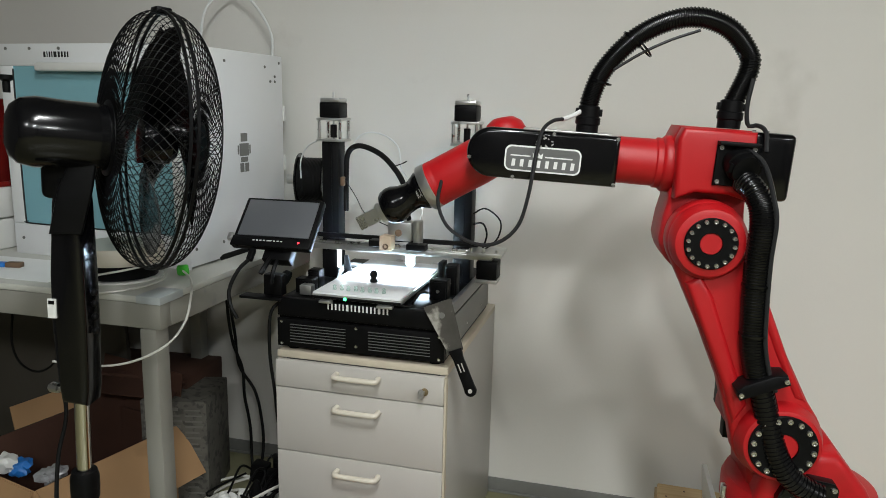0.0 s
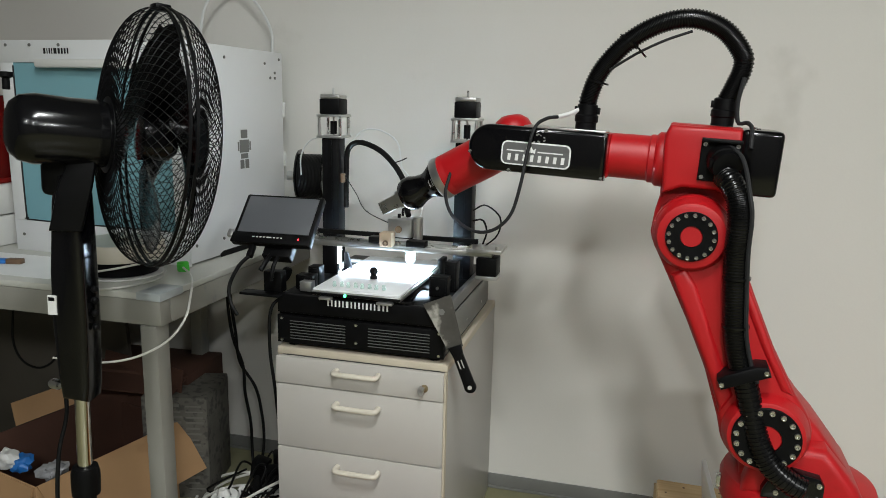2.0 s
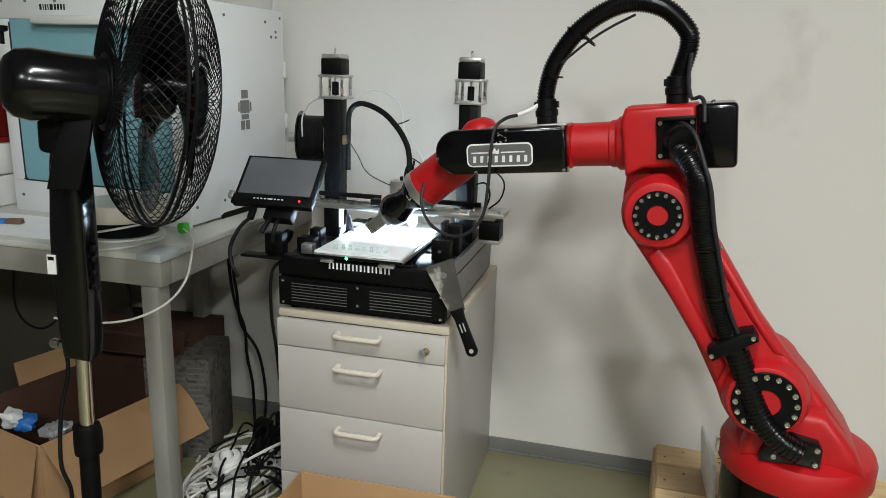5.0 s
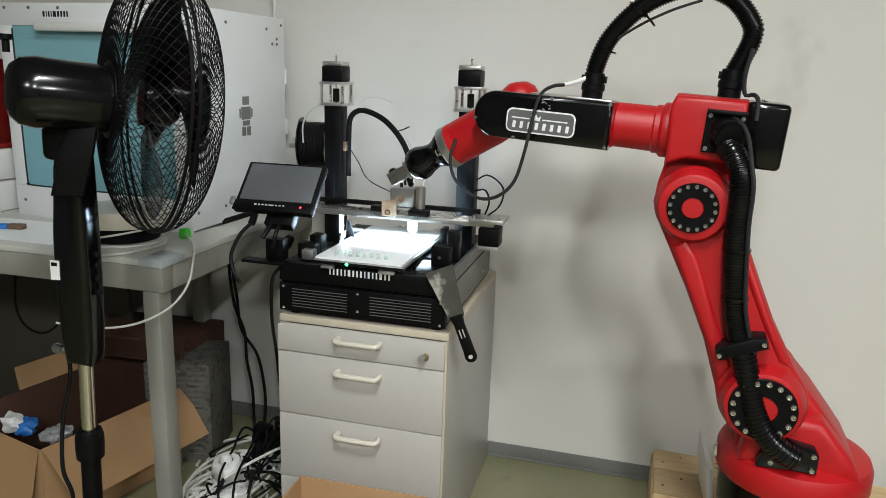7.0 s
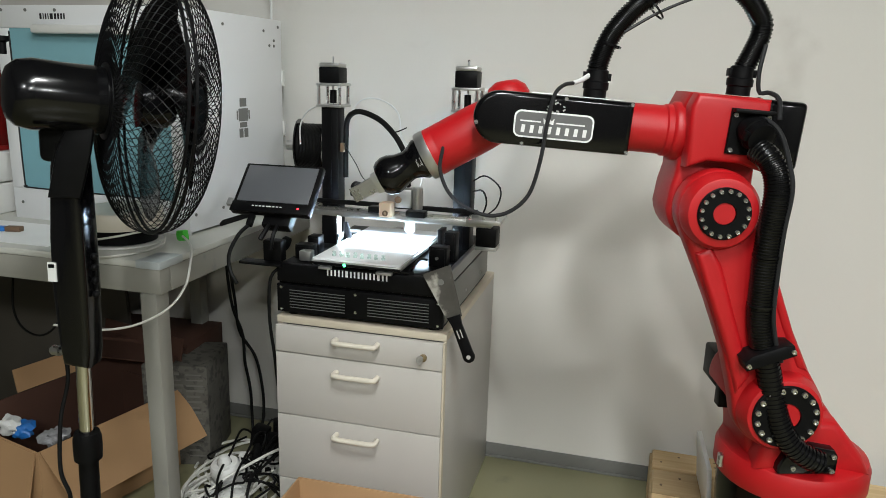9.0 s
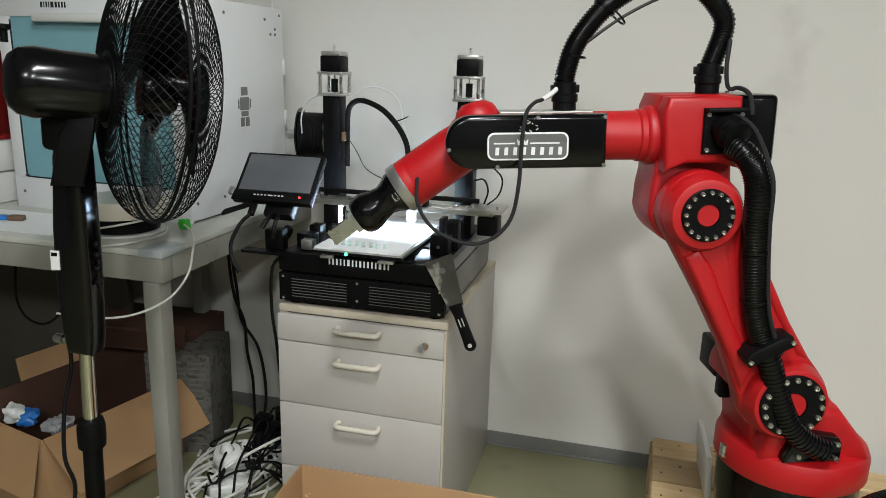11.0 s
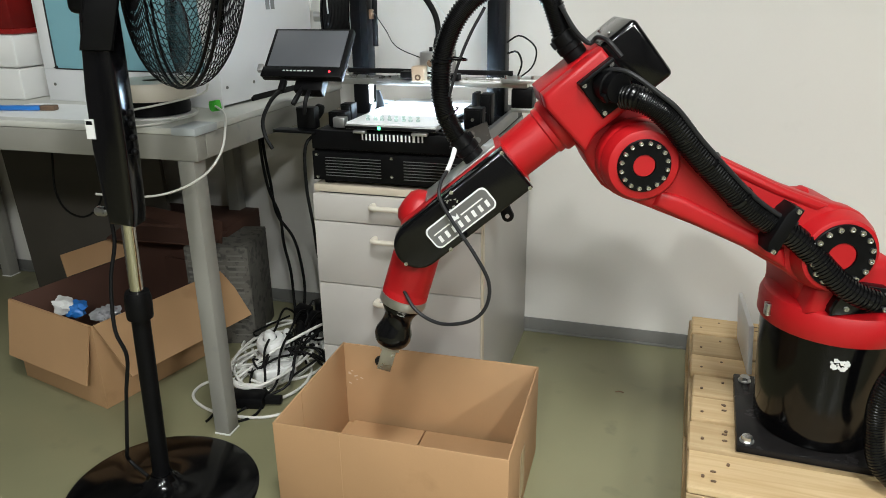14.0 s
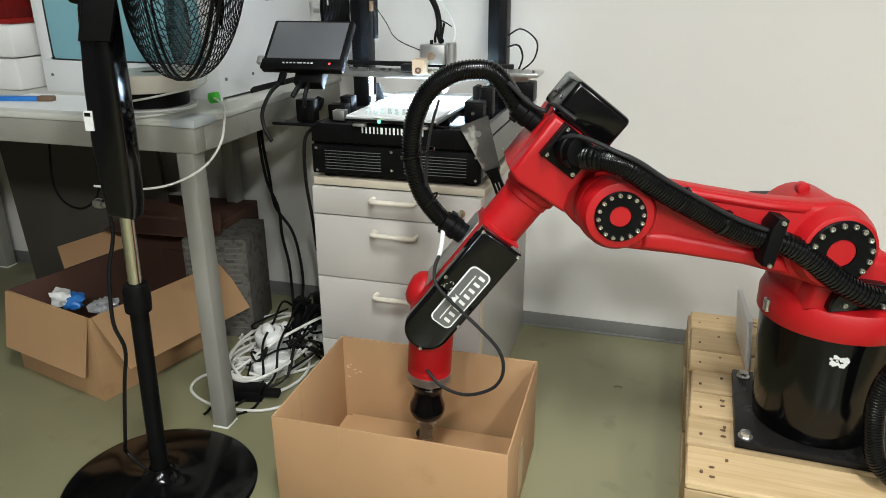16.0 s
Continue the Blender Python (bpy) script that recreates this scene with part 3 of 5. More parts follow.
    def rounded(x0, x1, z0, z1, rad):
        return arc(x1 - rad, z1 - rad, rad, 0, 90, 5) + arc(x0 + rad, z1 - rad, rad, 90, 180, 5) + arc(x0 + rad, z0 + rad, rad, 180, 270, 5) + arc(x1 - rad, z0 + rad, rad, 270, 360, 5)

    sg = part("sign_border", prism(rounded(0.246, 0.388, 0.099, 0.147, 0.012), 0.0985, 0.0995, 0.0), M_WHITE, c, "white border of the sign")
    part("sign_plate", prism(rounded(0.249, 0.385, 0.102, 0.144, 0.010), 0.0990, 0.1000, 0.0), M_SIGN, c, "grey sign with a plain white mark")
    for i in range(8):
        x1 = 0.3765 - i * 0.0157
        part("sign_bar", prism([(x1 - 0.0085, 0.108), (x1 - 0.002, 0.108), (x1 - 0.003, 0.1215), (x1 - 0.0095, 0.1215)], 0.0998, 0.1006), M_WHITE, c)
    part("sign_emblem", prism([(0.318, 0.125), (0.326, 0.1265), (0.335, 0.125), (0.3365, 0.136), (0.331, 0.131), (0.3265, 0.1385), (0.322, 0.131), (0.3165, 0.136)], 0.0998, 0.1006), M_WHITE, c)
    part("sign_line", box(0.340, 0.377, 0.0998, 0.1006, 0.127, 0.1295), M_WHITE, c)
    part("sign_line", box(0.262, 0.313, 0.0998, 0.1006, 0.127, 0.1295), M_WHITE, c)
    # short hose over the elbow
    loop = [(0.237, 0.0, 0.215), (0.236, 0.0, 0.245), (0.217, 0.0, 0.30), (0.170, 0.0, 0.358), (0.110, 0.0, 0.395), (0.050, 0.0, 0.406), (-0.006, 0.0, 0.388), (-0.045, 0.0, 0.346), (-0.050, 0.0, 0.318), (-0.041, 0.0, 0.285), (-0.029, 0.0, 0.252)]
    part("corrugated_hose", ribbed(loop, 0.0195), M_HOSE, fo, "black corrugated hose looping over the elbow")
    hose_collar(fo, pose(0.237, 0, 0.176), 0.0215)
    hose_collar(fo, pose(-0.028, 0, 0.206), 0.0215)
    inner = [(0.20, 0.012, 0.300), (0.15, 0.012, 0.335), (0.10, 0.012, 0.362), (0.05, 0.012, 0.382)]
    part("cable", tube(inner, 0.003, 6, 0.008), M_CABLEG, fo)
    side = [(-0.055, 0.022, 0.30), (-0.050, 0.028, 0.25), (-0.056, 0.03, 0.215), (-0.072, 0.035, 0.216), (-0.080, 0.066, 0.205), (-0.082, 0.080, 0.17)]
    part("cable", tube(side, 0.0042, 8, 0.006), M_CABLEG, fo, "thin grey cable beside the hose")
    for k, (x, z) in enumerate(((0.222, 0.275), (0.17, 0.358), (0.148, 0.345))):
        part("cable_tie", lathe([(0.0208, -0.0018), (0.0228, -0.0018), (0.0228, 0.0018), (0.0208, 0.0018)], 20, m=pose(x, 0, z, 0, (-10, -38, -45)[k])), M_BLKGLOSS, fo)
    # gripper's cable
    gc = [(0.512, 0.045, 0.062), (0.512, 0.07, 0.02), (0.485, 0.095, -0.022), (0.430, 0.12, -0.044), (0.385, 0.13, -0.036), (0.350, 0.132, 0.0), (0.336, 0.128, 0.06), (0.330, 0.115, 0.13), (0.322, 0.103, 0.178), (0.305, 0.08, 0.196), (0.285, 0.055, 0.201), (0.268, 0.03, 0.208)]
    part("gripper_cable", tube(gc, 0.0036, 8, 0.006), M_CABLEG, fo, "grey gripper cable hanging in a loop")
    part("cable_marker", tube([(0.287, 0.058, 0.2), (0.268, 0.03, 0.208), (0.252, 0.008, 0.218)], 0.0046, 8, 0.006), M_WHITE, fo, "white cable marker")
    ch = bmesh.new()
    rnd = random.Random(9)
    for i in range(9):
        s = rnd.uniform(0.0015, 0.004)
        box(-s, s, 0, 0.0006, -s * 0.5, s * 0.5, bm=ch, m=pose(0.318 + rnd.uniform(-0.02, 0.02), 0.0984, 0.158 + rnd.uniform(-0.012, 0.012), 0, rnd.uniform(0, 180)))
    part("scuff", ch, M_ALU, c, "bare scuffs on the cover")

    # wrist with gripper
    wr = new("wrist")
    wr.parent = r
    part("wrist_body", lathe([(0, -0.035), (0.030, -0.03), (0.044, 0.0), (0.0475, 0.05), (0.0475, 0.135), (0.0470, 0.137), (0.0475, 0.139), (0.0475, 0.152), (0, 0.152)], 48, m=TO_X), M_RED, wr, "red wrist body")
    part("adapter_ring", lathe([(0, 0.152), (0.0485, 0.152), (0.0485, 0.170), (0.047, 0.172), (0, 0.172)], 48, m=TO_X), M_ALU, wr, "grey aluminium adapter ring")
    gb = lathe([(0, 0.172), (0.040, 0.172), (0.041, 0.180), (0.034, 0.192), (0.0295, 0.205), (0.032, 0.222), (0.0385, 0.238), (0.0395, 0.250), (0.036, 0.262), (0.031, 0.268), (0, 0.270)], 40, m=TO_X)
    g = part("gripper_body", gb, M_BLKGLOSS, wr, "gloss black electric gripper")
    tx = bmesh.new()
    for i in range(5):
        box(0.176 + i * 0.0022, 0.1769 + i * 0.0022, 0.0395 - 0.0006 * i, 0.0412 - 0.0007 * i, -0.010 + 0.002 * (i % 2), 0.006 - 0.003 * (i % 3), bm=tx)
    part("fine_print", tx, M_LAMSIDE, g)
    for s in (-1, 1):
        part("finger_mount", box(0.262, 0.282, 0.008 * s - 0.006, 0.008 * s + 0.006, -0.022, 0.020, 0.001), M_ALU, g)
    part("finger", box(0.272, 0.332, 0.005, 0.012, -0.016, 0.014, 0.0008, 1), M_STEEL, g, "bright steel gripper finger")
    part("finger", box(0.272, 0.332, -0.012, -0.005, -0.016, 0.014, 0.0008, 1), M_STEEL, g, "bright steel gripper finger")
    part("finger_pad", box(0.322, 0.334, -0.0045, 0.0045, -0.014, 0.012, 0.001), M_RUB, g)

    # hose pieces between clamp and column
    seg = finish(lathe([(0.0185, -0.012)] + [(r0, -0.012 + 0.008 * k + dz) for k in range(3) for r0, dz in ((0.0208, 0.0), (0.0208, 0.0032), (0.0228, 0.0040), (0.0228, 0.0074))] + [(0.0185, 0.014)], 18), "hose_segment", M_HOSE)
    pieces = [part("hose_segment", seg, M_HOSE, r) for _ in range(HOSE_N)]
    return col, up, fo, wr, pieces


HOSE_N = 15


def hose_points(turn, shoulder):
    """The hose's way from the clamp on the arm to the bracket on the column, in the robot's space."""
    a = shoulder @ Vector((0.0, 0.116, 0.135))
    da = (shoulder.to_3x3() @ Vector((0.02, 0.0, -1))).normalized()
    b = turn @ Vector((0.012, 0.140, 0.372))
    db = (turn.to_3x3() @ Vector((-0.95, 0.05, -0.30))).normalized()
    k = (a - b).length * 0.42
    p = [a, a + da * k, b - db * k, b]
    out = []
    for i in range(61):
        t = i / 60
        out.append(p[0] * (1 - t) ** 3 + p[1] * 3 * t * (1 - t) ** 2 + p[2] * 3 * t * t * (1 - t) + p[3] * t ** 3)
    return out


COLUMN, UPPER, FORE, WRIST, PIECES = robot()


# ---- the black 3D printer on the cabinet ----
def bars(widths, x, y, z0, z1, gap, depth=0.001):
    """Plain bars in place of lettering, seen from -y."""
    b = bmesh.new()
    for w in widths:
        if w > 0:
            box(x, x + w, y - depth, y, z0, z1, bm=b)
        x += abs(w) + gap
    return b


def open_printer():
    p = thing("open_frame_printer", "black open-frame 3D printer with a bright lit bed", "3D printer", pose(0, 0, 0.626))
    # heights are from the cabinet's top
    for x in (0.03, 0.39):
        for y in (0.03, 0.44):
            part("foot", cyl(0.014, 0.0, 0.012, 16, m=Matrix.Translation((x, y, 0))), M_RUB, p)
    part("chassis", box(0.004, 0.418, 0.004, 0.50, 0.012, 0.125, 0.002), M_BLK, p, "black sheet-metal chassis")
    fp = part("front_panel", box(0.002, 0.419, -0.004, 0.003, 0.012, 0.082, 0.0012), M_BLK, p)
    for x, z in ((0.014, 0.020), (0.407, 0.020), (0.014, 0.074), (0.407, 0.074), (0.205, 0.030), (0.205, 0.074)):
        part("screw", screw(0.0035, 0.003), M_STEEL, fp, m=pose(x, -0.004, z, 90))
    for x0, x1 in ((0.036, 0.178), (0.235, 0.385)):
        for i in range(7):
            part("vent_slat", box(x0, x1, -0.0065, -0.0035, 0.0245 + i * 0.0072, 0.0258 + i * 0.0072), M_SIGN, fp)
    part("top_beam", box(0.006, 0.416, -0.010, 0.006, 0.090, 0.134, 0.002), M_BLK, p)
    part("lettering", bars([.0035, .0035, .004, .0035, .003, .006, .0035, .0035, .0045, .003, .0045, .0035, .0035, .006, .004, .0035], 0.136, -0.0105, 0.116, 0.131, 0.0058), M_WHITE, p, "row of plain white bars for the lettering")
    part("deck", box(0.006, 0.416, 0.008, 0.49, 0.126, 0.130, 0.001), M_BLK, p)
    # right side: grey plates
    part("side_plate", box(0.4185, 0.4215, 0.01, 0.50, 0.022, 0.10, 0.001), M_BASE, p, "dark grey side plate")
    part("side_rail", box(0.409, 0.4225, 0.0, 0.42, 0.106, 0.136, 0.002), M_SIGN, p, "grey aluminium side rail")
    for y in (0.06, 0.22, 0.40):
        part("screw", screw(0.003, 0.002), M_STEEL, p, m=pose(0.4215, y, 0.045, 0, 90))
    # moving bed
    part("bed_rail", box(0.15, 0.17, 0.03, 0.47, 0.130, 0.142, 0.002), M_ALU, p)
    part("bed_rail", box(0.26, 0.28, 0.03, 0.47, 0.130, 0.142, 0.002), M_ALU, p)
    bed = part("bed", box(0.098, 0.318, -0.018, 0.375, 0.142, 0.152, 0.002), M_ALU, p, "aluminium bed frame")
    part("bed_surface", box(0.101, 0.315, -0.015, 0.372, 0.1525, 0.1575, 0.001), M_BED, bed, "bright white heated bed")
    part("bed_edge", box(0.098, 0.318, -0.019, -0.0155, 0.143, 0.1495, 0.0005), M_BLK, bed)
    part("bed_clip", box(0.12, 0.15, -0.026, -0.012, 0.134, 0.140, 0.001), M_ALU, bed)
    part("bed_clip", box(0.262, 0.30, -0.026, -0.012, 0.134, 0.140, 0.001), M_ALU, bed)
    part("indicator", lathe([(0, 0.003), (0.003, 0.002), (0.004, 0), (0, 0)], 12, m=pose(0.183, -0.0195, 0.1465, 90)), M_LEDGREEN, bed, "green glowing indicator")
    knobs = finish(lathe([(0, 0), (0.0045, 0), (0.005, 0.004), (0.003, 0.006), (0.0045, 0.011), (0, 0.013)], 12), "glass_knob", M_GLASS)
    for i in range(8):
        part("purge_blob", knobs, M_GLASS, bed, m=pose(0.142 + i * 0.0175, 0.018 + 0.003 * (i % 2), 0.1575))
    part("bed_cable", tube([(0.10, 0.30, 0.155), (0.075, 0.27, 0.16), (0.07, 0.22, 0.15), (0.08, 0.2, 0.135)], 0.007, 8), M_ALU, p)
    # towers with their motors
    for k, x in enumerate((0.011, 0.384)):
        t = part("tower", box(x - 0.024, x + 0.024, 0.30, 0.348, 0.126, 0.49, 0.002), M_BLK, p, "black aluminium tower")
        part("groove", box(x - 0.005, x + 0.005, 0.2985, 0.2996, 0.13, 0.485), M_BLK, t)
        part("bracket_plate", box(x - 0.036, x + 0.036, 0.292, 0.364, 0.490, 0.497, 0.001), M_ALU, t)
        part("bracket_plate", box(x - 0.036, x + 0.036, 0.292, 0.364, 0.546, 0.553, 0.001), M_ALU, t)
        for sx in (-0.03, 0.03):
            for sy in (0.298, 0.358):
                part("spacer", cyl(0.0045, 0.497, 0.546, 12, m=Matrix.Translation((x + sx, sy, 0))), M_STEEL, t)
        part("coupling", cyl(0.009, 0.50, 0.535, 16, 0.001, m=Matrix.Translation((x, 0.326, 0))), M_BLK, t)
        part("shaft", cyl(0.003, 0.49, 0.546, 10, m=Matrix.Translation((x, 0.326, 0))), M_STEEL, t)
        mo = part("stepper_motor", box(x - 0.029, x + 0.029, 0.297, 0.355, 0.5535, 0.594, 0.003), M_BLK, t, "black stepper motor")
        part("motor_cap", box(x - 0.0285, x + 0.0285, 0.2975, 0.3545, 0.594, 0.606, 0.004), M_ALU, mo)
        part("motor_shaft", cyl(0.003, 0.606, 0.622, 10, m=Matrix.Translation((x, 0.326, 0))), M_STEEL, mo)
    part("tower_brace", box(-0.01, 0.41, 0.31, 0.34, 0.126, 0.14, 0.002), M_BLK, p)
    # gantry
    gz = 0.226
    part("gantry_beam", box(-0.02, 0.485, 0.195, 0.235, gz - 0.010, gz + 0.004, 0.002), M_ALU, p, "aluminium gantry beam")
    part("gantry_rail", box(-0.01, 0.45, 0.205, 0.217, gz + 0.0042, gz + 0.012, 0.001), M_STEEL, p)
    part("belt", box(-0.005, 0.44, 0.238, 0.246, gz + 0.014, gz + 0.026, 0.001), M_RUB, p, "black toothed belt")
    part("carriage_plate", box(0.425, 0.512, 0.17, 0.26, gz + 0.004, gz + 0.014, 0.002), M_ALU, p)
    for x in (0.435, 0.467, 0.50):
        part("screw", cyl(0.004, gz + 0.014, gz + 0.022, 8, m=Matrix.Translation((x, 0.18, 0))), M_STEEL, p)
    part("side_motor", box(0.448, 0.500, 0.185, 0.24, gz - 0.056, gz - 0.010, 0.003), M_BLK, p, "small black gantry motor")
    part("side_motor_cap", box(0.447, 0.501, 0.184, 0.241, gz - 0.066, gz - 0.056, 0.002), M_ALU, p)
    part("pulley", cyl(0.010, gz + 0.004, gz + 0.036, 16, 0.001, m=Matrix.Translation((0.0, 0.22, 0))), M_STEEL, p)
    part("pulley_disc", cyl(0.014, gz + 0.012, gz + 0.015, 20, m=Matrix.Translation((0.0, 0.22, 0))), M_STEEL, p)
    # print head
    hx = 0.213
    head = part("print_head", box(hx - 0.012, hx + 0.020, 0.165, 0.197, gz + 0.004, gz + 0.040, 0.002), M_PLY, p, "print head block in pale wood colour")
    part("slide_block", box(hx - 0.045, hx - 0.013, 0.175, 0.205, gz + 0.010, gz + 0.026, 0.002), M_BLK, head)
    part("slide_block", box(hx + 0.055, hx + 0.105, 0.175, 0.205, gz + 0.006, gz + 0.022, 0.002), M_BLK, head)
    part("fan_rim", lathe([(0.004, 0), (0.0075, 0), (0.0075, 0.003), (0.004, 0.003)], 16, m=pose(hx + 0.005, 0.165, gz + 0.014, 90)), M_BROWN, head)
    part("extruder", box(hx - 0.002, hx + 0.062, 0.20, 0.245, gz + 0.024, gz + 0.072, 0.003), M_ALU, head, "grey metal extruder")
    part("extruder_wheel", lathe([(0, 0.003), (0.006, 0.003), (0.007, 0.0), (0.009, 0), (0.009, 0.004), (0, 0.004)], 16, m=pose(hx + 0.028, 0.20, gz + 0.045, 90)), M_BROWN, head)
    part("extruder_motor", cyl(0.013, gz + 0.02, gz + 0.078, 18, 0.002, m=Matrix.Translation((hx + 0.075, 0.215, 0))), M_ALU, head)
    part("inlet", cyl(0.0045, gz + 0.072, gz + 0.082, 10, m=Matrix.Translation((hx + 0.022, 0.222, 0))), M_BLK, head)
    part("nozzle", lathe([(0, gz - 0.045), (0.003, gz - 0.043), (0.012, gz - 0.034), (0.012, gz - 0.01), (0, gz - 0.01)], 16, m=Matrix.Translation((hx + 0.06, 0.2, 0))), M_GLASS, head)
    # cable bundle from the tower's top to the head
    arch = [(0.045, 0.33, 0.30), (0.046, 0.33, 0.40), (0.052, 0.33, 0.46), (0.085, 0.33, 0.480), (0.145, 0.32, 0.462), (0.195, 0.30, 0.425), (0.228, 0.28, 0.385), (0.243, 0.26, 0.350), (0.248, 0.245, 0.318), (0.258, 0.23, gz + 0.078)]
    part("cable_loom", tube(arch, 0.0075, 10, 0.008), M_RUB, p, "black braided cable bundle")
    for q, rr in ((-6, 0.6), (5, -0.5)):
        part("wire", tube([(0.252 + 0.001 * q, 0.258, 0.345), (0.248 + 0.0016 * q, 0.245, 0.32), (0.250 + 0.0014 * q, 0.232, gz + 0.076)], 0.0035, 6), M_RUB, p)
    part("bowden_tube", tube([(0.055, 0.33, 0.47), (0.09, 0.33, 0.51), (0.14, 0.33, 0.515), (0.195, 0.32, 0.485), (0.215, 0.30, 0.42)], 0.0022, 6), M_CLEARPL, p, "milky white tube")
    part("bowden_tube", tube([(0.215, 0.30, 0.42), (0.255, 0.28, 0.38), (0.285, 0.26, 0.33), (0.280, 0.24, 0.29), (0.250, 0.23, 0.262)], 0.002, 6), M_CLEARPL, p)
    part("filament", tube([(0.045, 0.32, 0.39), (0.09, 0.29, 0.345), (0.135, 0.25, 0.305), (hx + 0.01, 0.222, gz + 0.05)], 0.0013, 6), M_CABLEG, p)
    part("tie_tail", tube([(0.195, 0.30, 0.432), (0.215, 0.29, 0.438), (0.235, 0.28, 0.447)], 0.0016, 5), M_RUB, p)
    part("tie_tail", tube([(0.245, 0.26, 0.352), (0.260, 0.25, 0.35), (0.280, 0.25, 0.338)], 0.0016, 5), M_RUB, p)
    part("feeder", box(0.036, 0.046, 0.31, 0.325, 0.37, 0.395, 0.002), M_BROWN, p)
    # two loops of wire by the right tower
    part("wire", tube([(0.41, 0.31, 0.315), (0.445, 0.30, 0.332), (0.488, 0.28, 0.305), (0.488, 0.25, 0.265), (0.46, 0.23, gz + 0.012)], 0.0022, 6), M_RUB, p)
    part("wire", tube([(0.41, 0.31, 0.287), (0.438, 0.30, 0.293), (0.456, 0.27, 0.268), (0.452, 0.24, gz + 0.012)], 0.0026, 6), M_RUB, p)
    # lamp bar, electronics and switches on the deck
    part("lamp_holder", box(0.030, 0.072, 0.200, 0.215, 0.140, 0.222, 0.002), M_BLK, p)
    part("led_bar", box(0.074, 0.084, 0.196, 0.2045, 0.168, 0.218, 0.002), M_LED, p, "glowing white LED bar")
    part("lamp_arm", prism([(0.088, 0.13), (0.121, 0.13), (0.098, 0.20), (0.088, 0.20)], 0.207, 0.214, 0.001), M_BLK, p)
    for i, (x, y, w, h) in enumerate(((0.02, 0.06, 0.045, 0.036), (0.035, 0.10, 0.03, 0.05), (0.352, 0.10, 0.045, 0.05), (0.375, 0.16, 0.03, 0.075))):
        u = part("end_block", box(x, x + w, y, y + 0.035, 0.130, 0.130 + h, 0.002), M_BLK, p)
        part("end_plate", box(x + 0.004, x + w - 0.004, y - 0.003, y, 0.134, 0.126 + h, 0.001), M_BLK, u)
        part("bolt_head", cyl(0.004, 0, 0.005, 8, m=pose(x + w / 2, y - 0.003, 0.134 + h * 0.4, 90)), M_STEEL, u)
    part("connector", box(0.045, 0.075, 0.03, 0.055, 0.134, 0.158, 0.002), M_ALU, p, "grey wired connector")
    part("knob", lathe([(0, 0), (0.018, 0), (0.018, 0.012), (0.014, 0.016), (0, 0.016)], 20, m=pose(0.006, 0.05, 0.166, 0, -70)), M_BLK, p)
    part("switch_arm", box(0.345, 0.358, 0.205, 0.25, 0.13, 0.2, 0.002), M_BLK, p)
    part("wire", tube([(0.325, 0.05, 0.131), (0.34, 0.02, 0.15), (0.345, 0.05, 0.16), (0.352, 0.09, 0.15)], 0.003, 6), M_RUB, p)
    part("wire", tube([(0.30, 0.0, 0.132), (0.315, -0.01, 0.142), (0.33, 0.0, 0.136), (0.335, 0.03, 0.132)], 0.003, 6), M_RUB, p)
    # side bracket on the left that bears the monitor
    part("outrigger", box(-0.09, 0.02, -0.02, 0.015, 0.126, 0.133, 0.002), M_BLK, p)
    part("outrigger_stand", box(-0.035, 0.012, 0.0, 0.03, 0.133, 0.185, 0.003), M_BLK, p)
    return p


open_printer()


def monitor():
    m = thing("touch_monitor", "small black touch monitor on a printer bracket", "monitor", pose(-0.001, -0.018, 0.890, -44, 0, 2))
    part("case", box(-0.1, 0.1, -0.006, 0.012, -0.012, 0.128, 0.004), M_BLK, m)
    part("chin", box(-0.1, 0.1, -0.010, -0.004, -0.014, 0.014, 0.003), M_BLK, m)
    part("screen", box(-0.090, 0.090, -0.0085, -0.006, 0.016, 0.120, 0.0008), M_SCREEN, m, "switched-off screen, wall reflection put into its grey")
    part("lettering", bars([.005, .005, .005, .005, .012, .005, .005, .005], -0.045, -0.0105, 0.0, 0.003, 0.004), M_WHITEPL, m)
    part("power_light", lathe([(0, 0.002), (0.0022, 0.001), (0.0025, 0), (0, 0)], 10, m=pose(0.07, -0.0102, 0.001, 90)), M_LEDRED, m, "red glowing power light")
    part("handle_clip", box(-0.112, -0.098, -0.012, 0.0, 0.0, 0.02, 0.003), M_ALU, m)
    part("mount", box(-0.02, 0.05, 0.012, 0.04, -0.035, 0.05, 0.004), M_BLK, m)
    part("stalk", tube([(0.0, 0.02, -0.02), (-0.002, 0.012, -0.05), (-0.008, 0.012, -0.075)], 0.006, 8), M_BLK, m)
    part("stalk", tube([(0.02, 0.02, -0.02), (0.02, 0.012, -0.06), (0.016, 0.03, -0.09)], 0.005, 8), M_BLK, m)
    part("plug", box(-0.052, -0.038, 0.0, 0.014, -0.045, -0.012, 0.003), M_BLK, m)
    part("monitor_cable", tube([(-0.045, 0.007, -0.04), (-0.058, 0.0, -0.075), (-0.06, -0.005, -0.13), (-0.045, 0.0, -0.17), (-0.03, 0.02, -0.19)], 0.0045, 8), M_RUB, m, "black monitor cable")


monitor()


